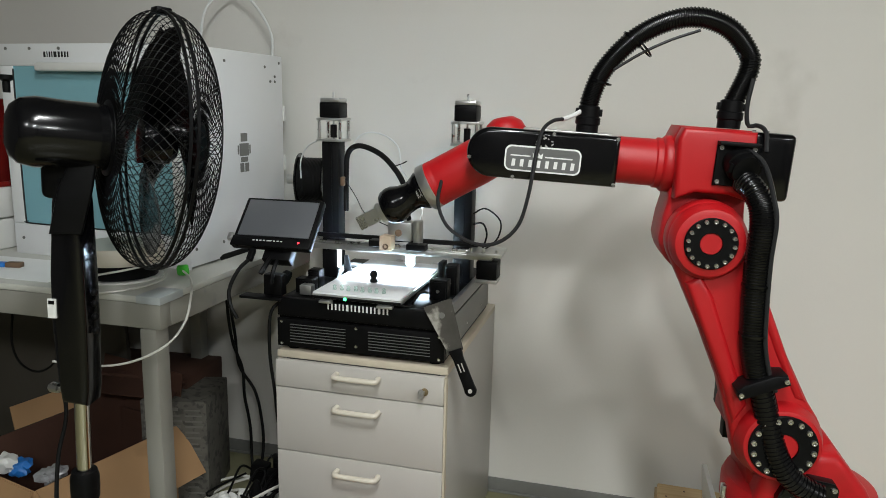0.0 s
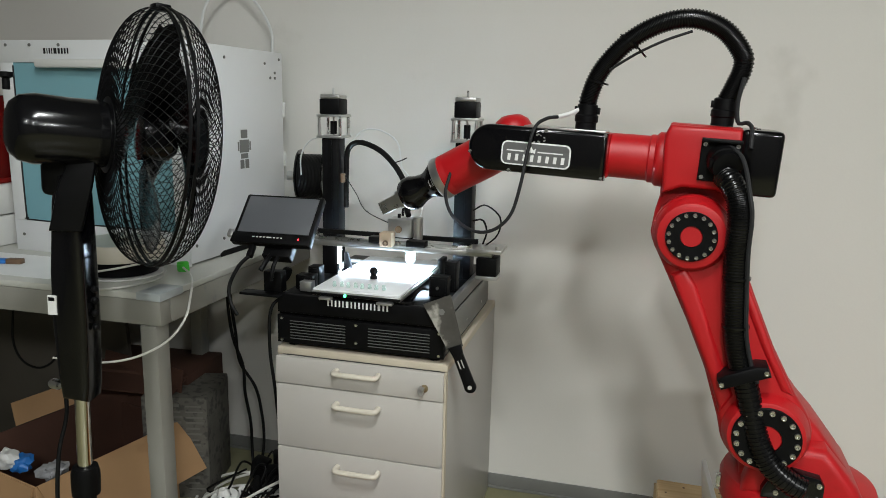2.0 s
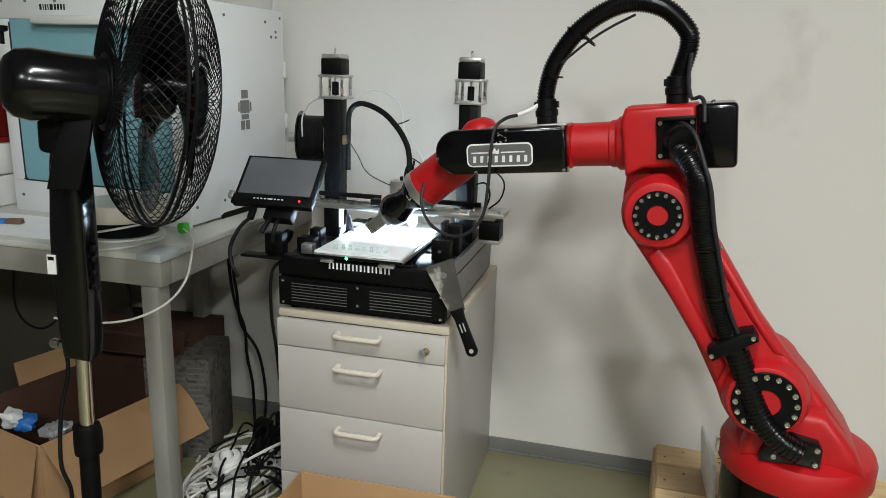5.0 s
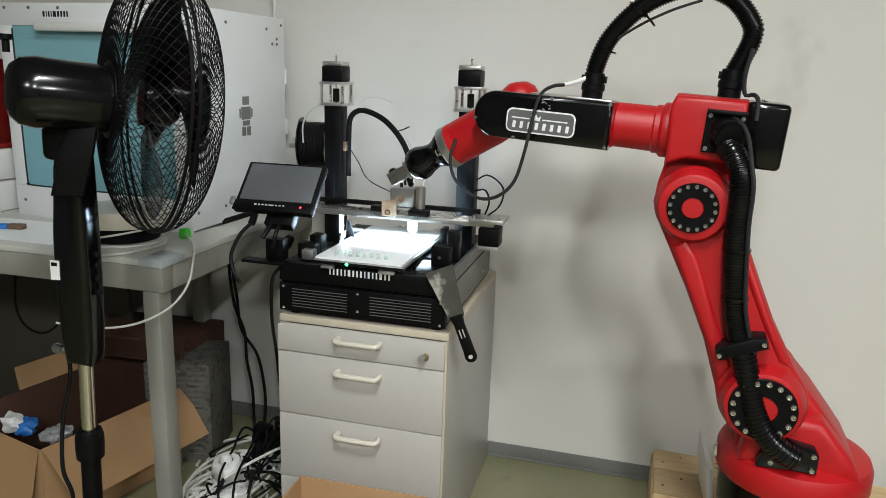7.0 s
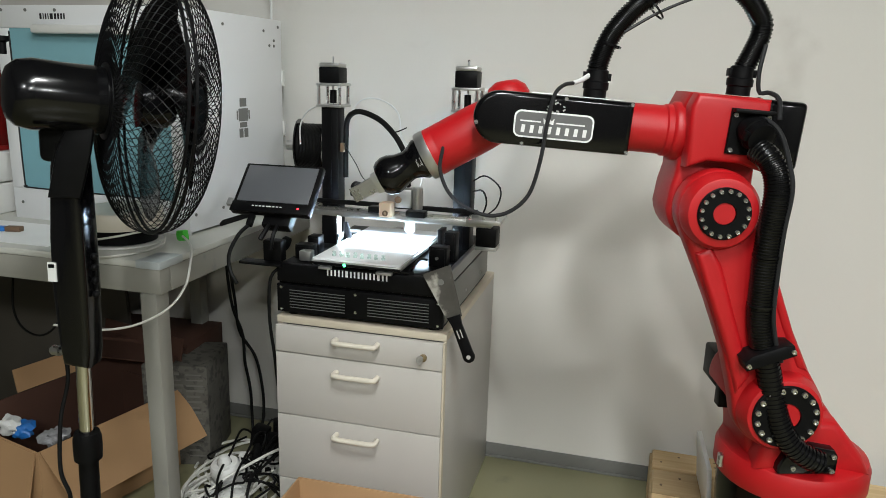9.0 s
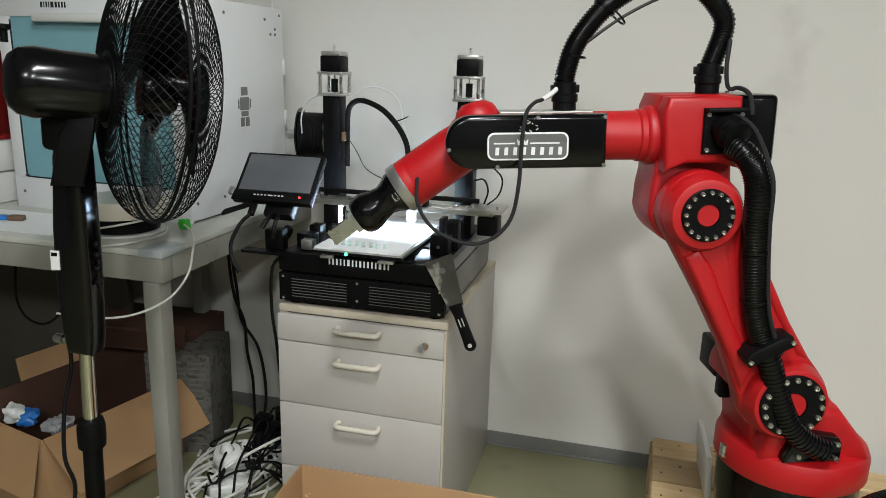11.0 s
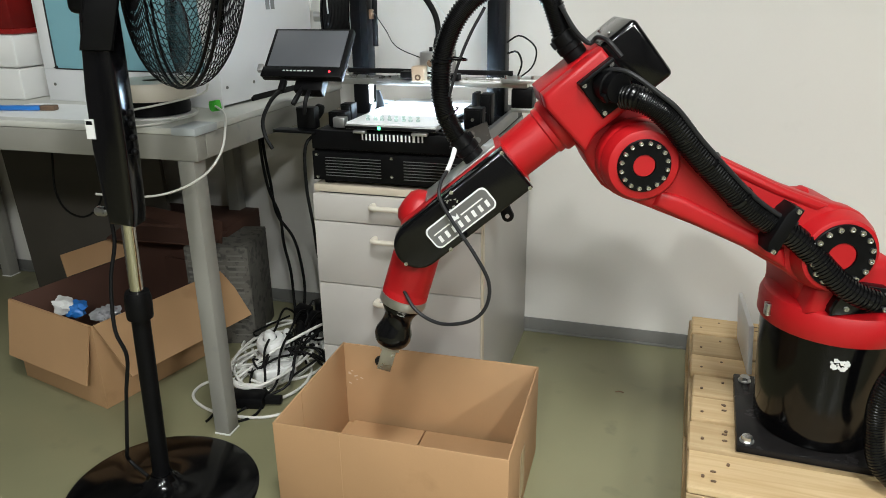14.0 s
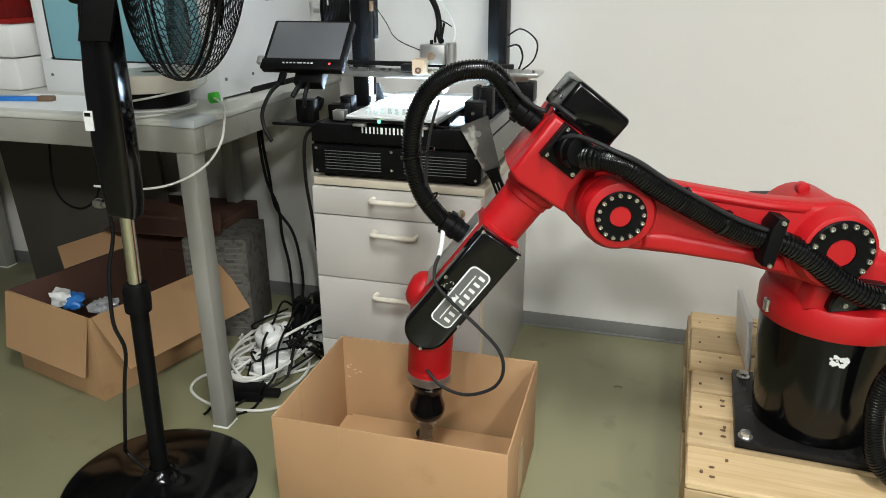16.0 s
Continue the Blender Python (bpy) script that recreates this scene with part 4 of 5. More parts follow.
def filament_spool():
    s = thing("filament_spool", "black filament spool on a grey rod behind the monitor", "spool", pose(-0.085, 0.40, 1.000, 0, 90, 12))
    for z in (-0.040, 0.036):
        part("flange", lathe([(0.016, z), (0.075, z), (0.076, z + 0.004), (0.016, z + 0.004)], 40), M_BLKGLOSS, s)
    part("winding", lathe([(0.03, -0.036)] + [(0.062 + 0.0012 * (k % 2), -0.036 + k * 0.002) for k in range(37)] + [(0.03, 0.036)], 40), M_RUB, s)
    part("rod", cyl(0.014, -0.075, 0.10, 16), M_ALU, s, "grey holder rod")


filament_spool()
cable("filament_line", [(-0.09, 0.33, 1.01), (-0.085, 0.32, 1.06), (-0.06, 0.31, 1.10), (-0.02, 0.30, 1.12)], 0.0022, M_CLEARPL, "milky white filament tube by the tower", "tube")


def scraper():
    s = thing("scraper", "worn steel scraper with a black handle hanging on the printer", "scraper", pose(0.405, -0.022, 0.785, -3, -23, 4))
    part("blade", prism([(-0.034, 0.0), (0.034, 0.0), (0.018, -0.118), (-0.018, -0.118)], -0.0012, 0.0012), M_WORN, s, "worn steel blade")
    outline = [(-0.016, -0.112), (0.016, -0.112), (0.012, -0.135), (0.013, -0.20)] + arc(0, -0.212, 0.014, 0, -180, 10) + [(-0.013, -0.20), (-0.012, -0.135)]
    h = part("handle", prism(outline, -0.006, 0.006, 0.003), M_BLK, s, "black plastic handle")
    part("hole", cyl(0.005, -0.0068, 0.0068, 14, m=pose(0, 0, -0.212) @ TO_Y), M_LAM, h)
    for x in (-0.004, 0.004):
        part("slot", box(x - 0.0012, x + 0.0012, -0.0066, 0.0066, -0.165, -0.145), M_LAM, h)
    part("hole", cyl(0.007, -0.0018, 0.0018, 14, m=pose(0.0, 0, -0.03) @ TO_Y), M_BASE, s)


scraper()


def printed_part():
    p = part("printed_part", lathe([(0, 0), (0.010, 0), (0.011, 0.006), (0.007, 0.011), (0.012, 0.016), (0.011, 0.024), (0.006, 0.029), (0, 0.029)], 6), M_RUB)
    return tagged(p, "small dark printed part with a waist", "printed part")


PRINTED = printed_part()


# ---- table with the enclosed printer ----
def table():
    t = thing("work_table", "pale grey laminate work table with square steel legs", "table")
    part("tabletop", box(-1.70, -0.175, -0.205, 0.585, 0.774, 0.79, 0.003), M_TABLE, t)
    part("apron", box(-1.69, -0.177, -0.203, -0.165, 0.716, 0.7737, 0.002), M_TABLEG, t)
    part("apron", box(-0.215, -0.177, -0.164, 0.57, 0.716, 0.7737, 0.002), M_TABLEG, t)
    part("back_rail", box(-1.68, -0.215, 0.55, 0.575, 0.716, 0.7737, 0.002), M_TABLEG, t)
    for x, y in ((-0.230, -0.206), (-1.68, -0.195), (-0.60, 0.52), (-1.68, 0.52)):
        leg = part("leg", box(x, x + 0.042, y, y + 0.046, 0.004, 0.7155, 0.003), M_TABLEG, t)
        part("foot_cap", box(x - 0.001, x + 0.043, y - 0.001, y + 0.047, 0.0, 0.0042, 0.001), M_WHITEPL, leg)
    part("tape", box(-0.235, -0.1742, -0.2058, -0.120, 0.7738, 0.7906, 0.0002), material("blue_film", (0.40, 0.43, 0.44), 0.3), t, "strip of pale blue tape")


table()


def enclosed_printer():
    p = thing("enclosed_printer", "white enclosed 3D printer with a teal front window", "3D printer", pose(-0.540, 0.310, 0.79, 0, 0, -3))
    w, d, h = 0.285, 0.235, 0.562
    side = part("side_panel", box(w - 0.006, w, -d, d, 0.006, h, 0.0015), M_PANEL, p, "white side panel")
    part("side_panel", box(-w, -w + 0.006, -d, d, 0.006, h, 0.0015), M_PANEL, p)
    part("top_panel", box(-w + 0.006, w - 0.006, -d, d, h - 0.006, h, 0.001), M_PANEL, p)
    part("back_panel", box(-w + 0.006, w - 0.006, d - 0.006, d, 0.006, h - 0.006), M_TEALIN, p)
    part("floor_panel", box(-w + 0.006, w - 0.006, -d, d - 0.006, 0.006, 0.012), M_TEALIN, p)
    # front with an opening
    def front(x0, x1, z0, z1):
        return part("front_panel", box(x0, x1, -d - 0.006, -d - 0.0005, z0, z1, 0.0012), M_PANEL, p)
    front(-w, w, h - 0.056, h)
    front(-w, w, 0.0, 0.085)
    front(-w, -w + 0.042, 0.0855, h - 0.0565)
    front(w - 0.042, w, 0.0855, h - 0.0565)
    win = part("window", box(-w + 0.0425, w - 0.0425, -d - 0.004, -d - 0.001, 0.0855, h - 0.0565), M_TEAL, p, "teal tinted window")
    win.visible_shadow = False
    part("window_frame", tube([(-w + 0.043, -d - 0.006, h - 0.064), (-w + 0.043, -d - 0.006, 0.12), (-w + 0.05, -d - 0.006, 0.094), (-w + 0.075, -d - 0.006, 0.087), (w - 0.07, -d - 0.006, 0.087)], 0.002, 6), M_CABLEG, p)
    part("handle", box(-w + 0.135, w - 0.085, -d - 0.028, -d - 0.006, h - 0.070, h - 0.048, 0.006), M_WHITEPL, p, "white door handle")
    part("lettering", bars([.006, .0025, .004, .0025, .009, .006, .005, .005, .004], -w + 0.150, -d - 0.006, h - 0.034, h - 0.020, 0.0045), M_CABLEG, p, "row of plain dark bars for the lettering")
    part("inner_rod", cyl(0.004, -w + 0.02, w - 0.02, 10, m=pose(0, -0.05, h - 0.09) @ TO_X), M_STEEL, p)
    part("inner_gantry", box(-w + 0.01, w - 0.01, -0.02, 0.0, h - 0.13, h - 0.10, 0.003), M_BLK, p)
    part("print_platform", box(-0.18, 0.18, -0.16, 0.16, 0.14, 0.15, 0.002), M_ALU, p)
    part("inner_cable", tube([(-0.13, -0.14, h - 0.02), (-0.132, -0.14, h - 0.12), (-0.12, -0.14, h - 0.2)], 0.003, 6), M_RUB, p)
    sc = finish(screw(0.0042, 0.002), "screw", M_BASE)
    for y, z in ((-d + 0.03, h - 0.02), (-d + 0.17, h - 0.03), (d - 0.10, h - 0.035), (d - 0.02, h - 0.02), (d - 0.07, h - 0.075), (d - 0.045, h - 0.06), (d - 0.045, h - 0.075), (-d + 0.02, 0.05), (-d + 0.14, 0.05), (d - 0.1, 0.05), (-d + 0.03, 0.3)):
        part("screw", sc, M_BASE, side, m=pose(w, y, z, 0, 90))
    for x in (-w + 0.025, -w + 0.105, -w + 0.2):
        part("screw", sc, M_BASE, p, m=pose(x, -d - 0.006, h - 0.012, 90))
    part("screw", sc, M_BASE, p, m=pose(-w + 0.03, -d - 0.006, 0.045, 90))
    for z in (h - 0.19, h - 0.34):
        part("hinge", box(w - 0.002, w + 0.006, d - 0.004, d + 0.006, z, z + 0.045, 0.002), M_WHITEPL, p)
    part("plinth", box(-w + 0.02, w - 0.05, -d + 0.02, d - 0.02, 0.0, 0.006), M_BLK, p)
    part("side_gap", prism([(-0.11, 0.0), (0.2, 0.0), (0.2, 0.016), (-0.10, 0.016), (-0.115, 0.01)], 0, 0.001, m=pose(w + 0.0002, 0, 0, 0, 0, 90)), M_BLK, p)
    # plain grey mark on the side panel
    y0, z0 = 0.018, 0.232
    for a, b, c, e in ((-0.012, 0.012, 0.085, 0.108), (-0.017, 0.017, 0.045, 0.08), (-0.024, -0.019, 0.05, 0.075), (0.019, 0.024, 0.05, 0.075), (-0.013, 0.013, 0.028, 0.042), (-0.016, -0.002, 0.0, 0.025), (0.002, 0.016, 0.0, 0.025)):
        part("side_mark", box(w, w + 0.0006, y0 + 1.35 * a, y0 + 1.35 * b, z0 + c, z0 + e), M_BASE, side, "plain dark grey mark")


enclosed_printer()


def white_spool():
    s = thing("white_spool", "white filament spool with a loose end lying on the table", "spool", pose(-0.385, -0.055, 0.79))
    part("flange", lathe([(0.02, 0), (0.094, 0), (0.095, 0.004), (0.02, 0.004)], 48), M_WHITEPL, s)
    part("core", lathe([(0.02, 0.004), (0.055, 0.004), (0.055, 0.042), (0.02, 0.042)], 40), M_BLK, s)
    part("flange", lathe([(0.02, 0.042), (0.098, 0.042), (0.1, 0.047), (0.1, 0.075), (0.096, 0.082), (0.02, 0.082)], 48), M_CREAM, s, "cream spool body")
    part("winding", lathe([(0.05, 0.004), (0.082, 0.006), (0.084, 0.02), (0.082, 0.038), (0.05, 0.042)], 40), M_BLK, s)


white_spool()
cable("white_filament", [(-0.47, -0.11, 0.80), (-0.40, -0.165, 0.812), (-0.31, -0.13, 0.828), (-0.245, -0.06, 0.845), (-0.26, -0.01, 0.86)], 0.0025, M_CABLEW, "loose white filament over the spool", "filament")
cable("white_filament", [(-0.45, -0.205, 0.80), (-0.36, -0.225, 0.792), (-0.28, -0.195, 0.796), (-0.235, -0.12, 0.804), (-0.26, -0.06, 0.81)], 0.0025, M_CABLEW, "loose white filament at the table's edge", "filament")
cable("white_filament", [(-0.24, -0.03, 0.815), (-0.165, -0.10, 0.808), (-0.115, -0.18, 0.785), (-0.105, -0.22, 0.745), (-0.135, -0.245, 0.700), (-0.20, -0.27, 0.665), (-0.28, -0.29, 0.652), (-0.38, -0.30, 0.655)], 0.0026, M_CABLEW, "loose white filament hanging off the table", "filament")
clip = thing("green_clip", "bright green plastic clip on the filament", "clip", pose(-0.228, -0.035, 0.80, 0, -10, -20))
part("jaw", box(-0.015, 0.015, -0.008, 0.008, 0.0, 0.026, 0.004), M_GREEN, clip)
part("tab", box(-0.012, 0.012, -0.010, -0.006, 0.004, 0.020, 0.001), M_GREEN, clip)
br = thing("cleaning_brush", "blue-handled brush lying on the table", "brush", pose(-0.735, -0.075, 0.79, 0, 0, 12))
part("handle", box(-0.10, 0.02, -0.011, 0.011, 0.001, 0.013, 0.004), M_BLUE, br)
part("bristles", box(0.0205, 0.06, -0.010, 0.010, 0.001, 0.014, 0.002), M_BROWN, br)
sheet = box(-0.84, -0.50, -0.17, 0.03, 0.7903, 0.7908)
tagged(part("paper_sheet", sheet, M_WHITE), "white paper sheet on the table", "paper")


def lab_box():
    b = thing("instrument_box", "pale grey instrument box with a red acrylic hood", "instrument", pose(-1.10, 0.22, 0.79))
    part("body", box(-0.20, 0.20, -0.16, 0.25, 0.0, 0.085, 0.008), M_WHITEPL, b)
    part("lid", box(-0.20, 0.20, -0.16, 0.25, 0.088, 0.175, 0.010), M_WHITEPL, b)
    part("hood", box(-0.19, 0.19, -0.145, 0.24, 0.176, 0.42, 0.006), M_REDPL, b, "dark red acrylic hood")
    part("hood_edge", box(-0.195, 0.195, -0.15, 0.245, 0.176, 0.190, 0.004), material("red_edge", (0.22, 0.01, 0.008), 0.3), b)
    for z in (0.082, 0.11):
        part("latch", screw(0.004, 0.003), M_BASE, b, m=pose(0.10, -0.16, z, 90))


lab_box()


# ---- standing fan ----
def standing_fan():
    f = thing("standing_fan", "black standing fan with a chrome pole and round base", "fan", pose(-0.207, -0.445, 0, 0, 2.2, 0))
    part("base", lathe([(0, 0.004), (0.205, 0.004), (0.21, 0.010), (0.20, 0.017), (0.10, 0.027), (0.045, 0.034), (0.03, 0.045), (0.022, 0.06), (0, 0.06)], 72), M_DKBASE, f, "gloss black round base")
    part("lower_pole", cyl(0.0185, 0.05, 0.45, 24, 0.001), M_BLK, f)
    part("collar", lathe([(0.0185, 0.445), (0.026, 0.447), (0.027, 0.47), (0.0265, 0.492), (0.023, 0.505), (0.014, 0.507)], 28), M_BLK, f)
    part("chrome_pole", cyl(0.0135, 0.45, 0.70, 24), M_CHROME, f, "chrome upper pole")
    body = [(-0.0232, 0.655), (0.0258, 0.65), (0.0292, 0.68), (0.031, 0.8), (0.0292, 0.92), (0.0258, 1.03), (0.0224, 1.085), (-0.0172, 1.085), (-0.0258, 1.03), (-0.0344, 0.9), (-0.0353, 0.8), (-0.0292, 0.7)]
    c = part("control_column", prism(body, -0.032, 0.032, 0.013, 4, m=pose(0, 0, 0, 0, 0, 12)), M_BLKGLOSS, f, "gloss black control column")
    for z in (0.795, 0.822, 0.847, 0.868):
        part("button", cyl(0.0065, 0, 0.009, 14, 0.002, m=pose(0.034, 0.0, z, 0, 90)), M_BLK, c)
    part("label", box(-0.036, -0.020, -0.0345, -0.0315, 0.822, 0.858, m=pose(0, 0, 0, 0, 0, 12)), M_WHITEPL, c, "small white type label")
    part("label_print", box(-0.034, -0.023, -0.0350, -0.0344, 0.848, 0.855, m=pose(0, 0, 0, 0, 0, 12)), M_BLK, c)
    part("height_knob", lathe([(0, 0), (0.006, 0), (0.006, 0.012), (0.010, 0.014), (0.010, 0.03), (0.008, 0.034), (0, 0.034)], 16, m=pose(-0.026, -0.01, 0.672, 0, -90)), M_STEEL, c, "chrome height knob")
    # head: z of the head's space is the way the fan blows
    way = Vector((0.633, 0.773, -0.075)).normalized()
    head = Matrix.Translation((0.023, -0.01, 1.153)) @ way.to_track_quat("Z", "Y").to_matrix().to_4x4()
    mo = lathe([(0, -0.110), (0.024, -0.109), (0.042, -0.103), (0.055, -0.089), (0.0605, -0.066), (0.059, -0.02), (0.060, 0.03), (0.057, 0.058), (0.046, 0.062), (0, 0.064)], 48)
    part("motor_housing", mo, M_BLKGLOSS, f, "gloss black motor housing", head)
    part("neck", box(-0.030, 0.030, -0.022, 0.022, 1.04, 1.150, 0.012, 3, m=pose(-0.010, -0.012, 0, 0, 0, 20)), M_BLK, f)
    part("tilt_bracket", prism([(-0.03, 0.98), (0.025, 0.98), (0.045, 1.06), (0.060, 1.145), (0.025, 1.150), (-0.012, 1.06)], -0.045, -0.03, 0.006, m=pose(0.0, 0.0, 0, 0, 0, 25)), M_BLK, f)
    part("swing_knob", lathe([(0, 0.03), (0.012, 0.03), (0.012, 0.022), (0.006, 0.019), (0.006, 0), (0, 0)], 16, m=pose(-0.075, -0.055, 1.220)), M_BLK, f)
    part("collar_ring", lathe([(0.058, 0.046), (0.068, 0.048), (0.068, 0.064), (0.05, 0.068)], 40), M_BLK, f, "", head)
    # cage: two shells of thin wires that lean, as spirals
    R, zc = 0.236, 0.130
    def shell(depth, name, r_in, twist, sign):
        n = 72
        for tw in (twist, -twist):
            bm = bmesh.new()
            prev = None
            for k in range(15):
                u = k / 14
                r = r_in + (R - r_in) * math.sin(u * math.pi / 2) ** 0.92
                z = zc + sign * depth * max(0, math.cos(u * math.pi / 2)) ** 0.8
                a = tw * u
                p = Vector((r * math.cos(a), r * math.sin(a), z))
                nx = Vector((-math.sin(a), math.cos(a), 0)) * 0.0009
                nz = Vector((math.cos(a) * 0.3, math.sin(a) * 0.3, sign * 0.9)) * 0.0009
                cur = [bm.verts.new(p + nx), bm.verts.new(p + nz), bm.verts.new(p - nx), bm.verts.new(p - nz)]
                if prev:
                    for q in range(4):
                        bm.faces.new((prev[q], prev[(q + 1) % 4], cur[(q + 1) % 4], cur[q]))
                prev = cur
            wire = finish(bm, name, M_BLK)
            for i in range(n):
                part(name, wire, M_BLK, f, "", head @ pose(0, 0, 0, 0, 0, 360 * i / n))
    shell(0.080, "rear_cage_wire", 0.066, 0.62, -1)
    shell(0.085, "front_cage_wire", 0.044, 0.62, 1)
    for dz in (-0.006, 0.006):
        part("rim", lathe([(R - 0.002, zc + dz - 0.0025), (R + 0.002, zc + dz - 0.0025), (R + 0.002, zc + dz + 0.0025), (R - 0.002, zc + dz + 0.0025), (R - 0.002, zc + dz - 0.0025)], 96), M_BLK, f, "", head)
    part("rim_clip", box(-0.02, 0.02, -0.006, 0.006, -0.014, 0.014, 0.003, m=Matrix.Translation((0, R, zc))), M_BLK, f, "", head)
    part("badge", lathe([(0, 0.219), (0.045, 0.219), (0.047, 0.213), (0, 0.213)], 32), M_BLK, f, "", head)
    # blades
    part("hub", lathe([(0, 0.170), (0.030, 0.167), (0.040, 0.155), (0.041, 0.105), (0, 0.100)], 32), M_BLKGLOSS, f, "", head)
    for b in range(3):
        bm = bmesh.new()
        grid = []
        for i in range(9):
            u = i / 8
            r = 0.037 + u * 0.176
            half = radians(31 + 30 * math.sin(u * 2.2))
            row = []
            for j in range(9):
                v = j / 8 * 2 - 1
                a = half * v + 0.25 * u + 2 * math.pi * b / 3 + 0.5
                row.append(bm.verts.new((r * math.cos(a), r * math.sin(a), 0.135 + 0.030 * v * (1 - 0.25 * u))))
            grid.append(row)
        for i in range(8):
            for j in range(8):
                bm.faces.new((grid[i][j], grid[i + 1][j], grid[i + 1][j + 1], grid[i][j + 1]))
        geom = bmesh.ops.solidify(bm, geom=bm.faces[:], thickness=0.002)
        part("blade", bm, M_BLKGLOSS, f, "black fan blade", head)
    part("power_cable", tube([(-0.02, 0.02, 0.75), (-0.075, 0.03, 0.765), (-0.07, 0.03, 0.68), (-0.055, 0.02, 0.60), (-0.06, 0.0, 0.52), (-0.05, -0.02, 0.42), (-0.03, -0.02, 0.36), (-0.045, -0.02, 0.27), (-0.055, -0.03, 0.14), (-0.075, -0.01, 0.085), (-0.02, -0.02, 0.06)], 0.0042, 8), M_RUB, f, "black power cable")


standing_fan()


# ---- cardboard boxes ----
def open_carton():
    c = thing("open_carton", "open brown cardboard box standing on the floor", "box", pose(0.330, -0.246, 0, 0, 0, 0.8))
    w, d, h, t = 0.248, 0.185, 0.235, 0.004
    part("wall_panel", box(-w, w, -d, -d + t, 0, h, 0.001), M_CARD, c)
    part("wall_panel", box(-w, w, d - t, d, 0, h, 0.001), M_CARDIN, c)
    part("wall_panel", box(-w, -w + t, -d + t, d - t, 0, h, 0.001), M_CARDIN, c)
    part("wall_panel", box(w - t, w, -d + t, d - t, 0, h, 0.001), M_CARD, c)
    part("bottom_flap", box(-w + t, w - t, -d + t, -0.002, 0.001, 0.005), M_CARDIN, c)
    part("bottom_flap", box(-w + t, w - t, 0.002, d - t, 0.001, 0.005), M_CARDIN, c)
    part("inner_flap", box(-w + t + 0.025, -0.03, -d + 0.022, d - 0.022, 0.020, 0.025, 0.001), M_CARDIN, c)
    part("inner_flap", box(-0.026, w - t - 0.012, -d + 0.022, d - 0.022, 0.020, 0.025, 0.001), M_CARDIN, c)
    part("crease", box(-0.10, -0.099, -d - 0.0006, -d, 0.0, h - 0.002), M_CARDIN, c)
    part("crease", box(-w + t, -w + t + 0.0006, -0.06, -0.059, 0.0, h - 0.002), M_CARD, c)
    part("tape_patch", box(w, w + 0.0006, -0.05, 0.0, 0.03, 0.15), material("clear_tape", (0.45, 0.30, 0.17), 0.2), c, "patch of clear tape")
    sc = bmesh.new()
    rnd = random.Random(3)
    for i in range(7):
        s = rnd.uniform(0.002, 0.005)
        box(-s, s, 0, 0.0005, -s * 0.4, s * 0.4, bm=sc, m=pose(-0.215 + rnd.uniform(-0.02, 0.02), d - t - 0.0006, 0.14 + rnd.uniform(-0.018, 0.018), 0, rnd.uniform(-30, 30)))
    part("scuff", sc, M_PLY, c, "pale scuffs in the cardboard")


open_carton()


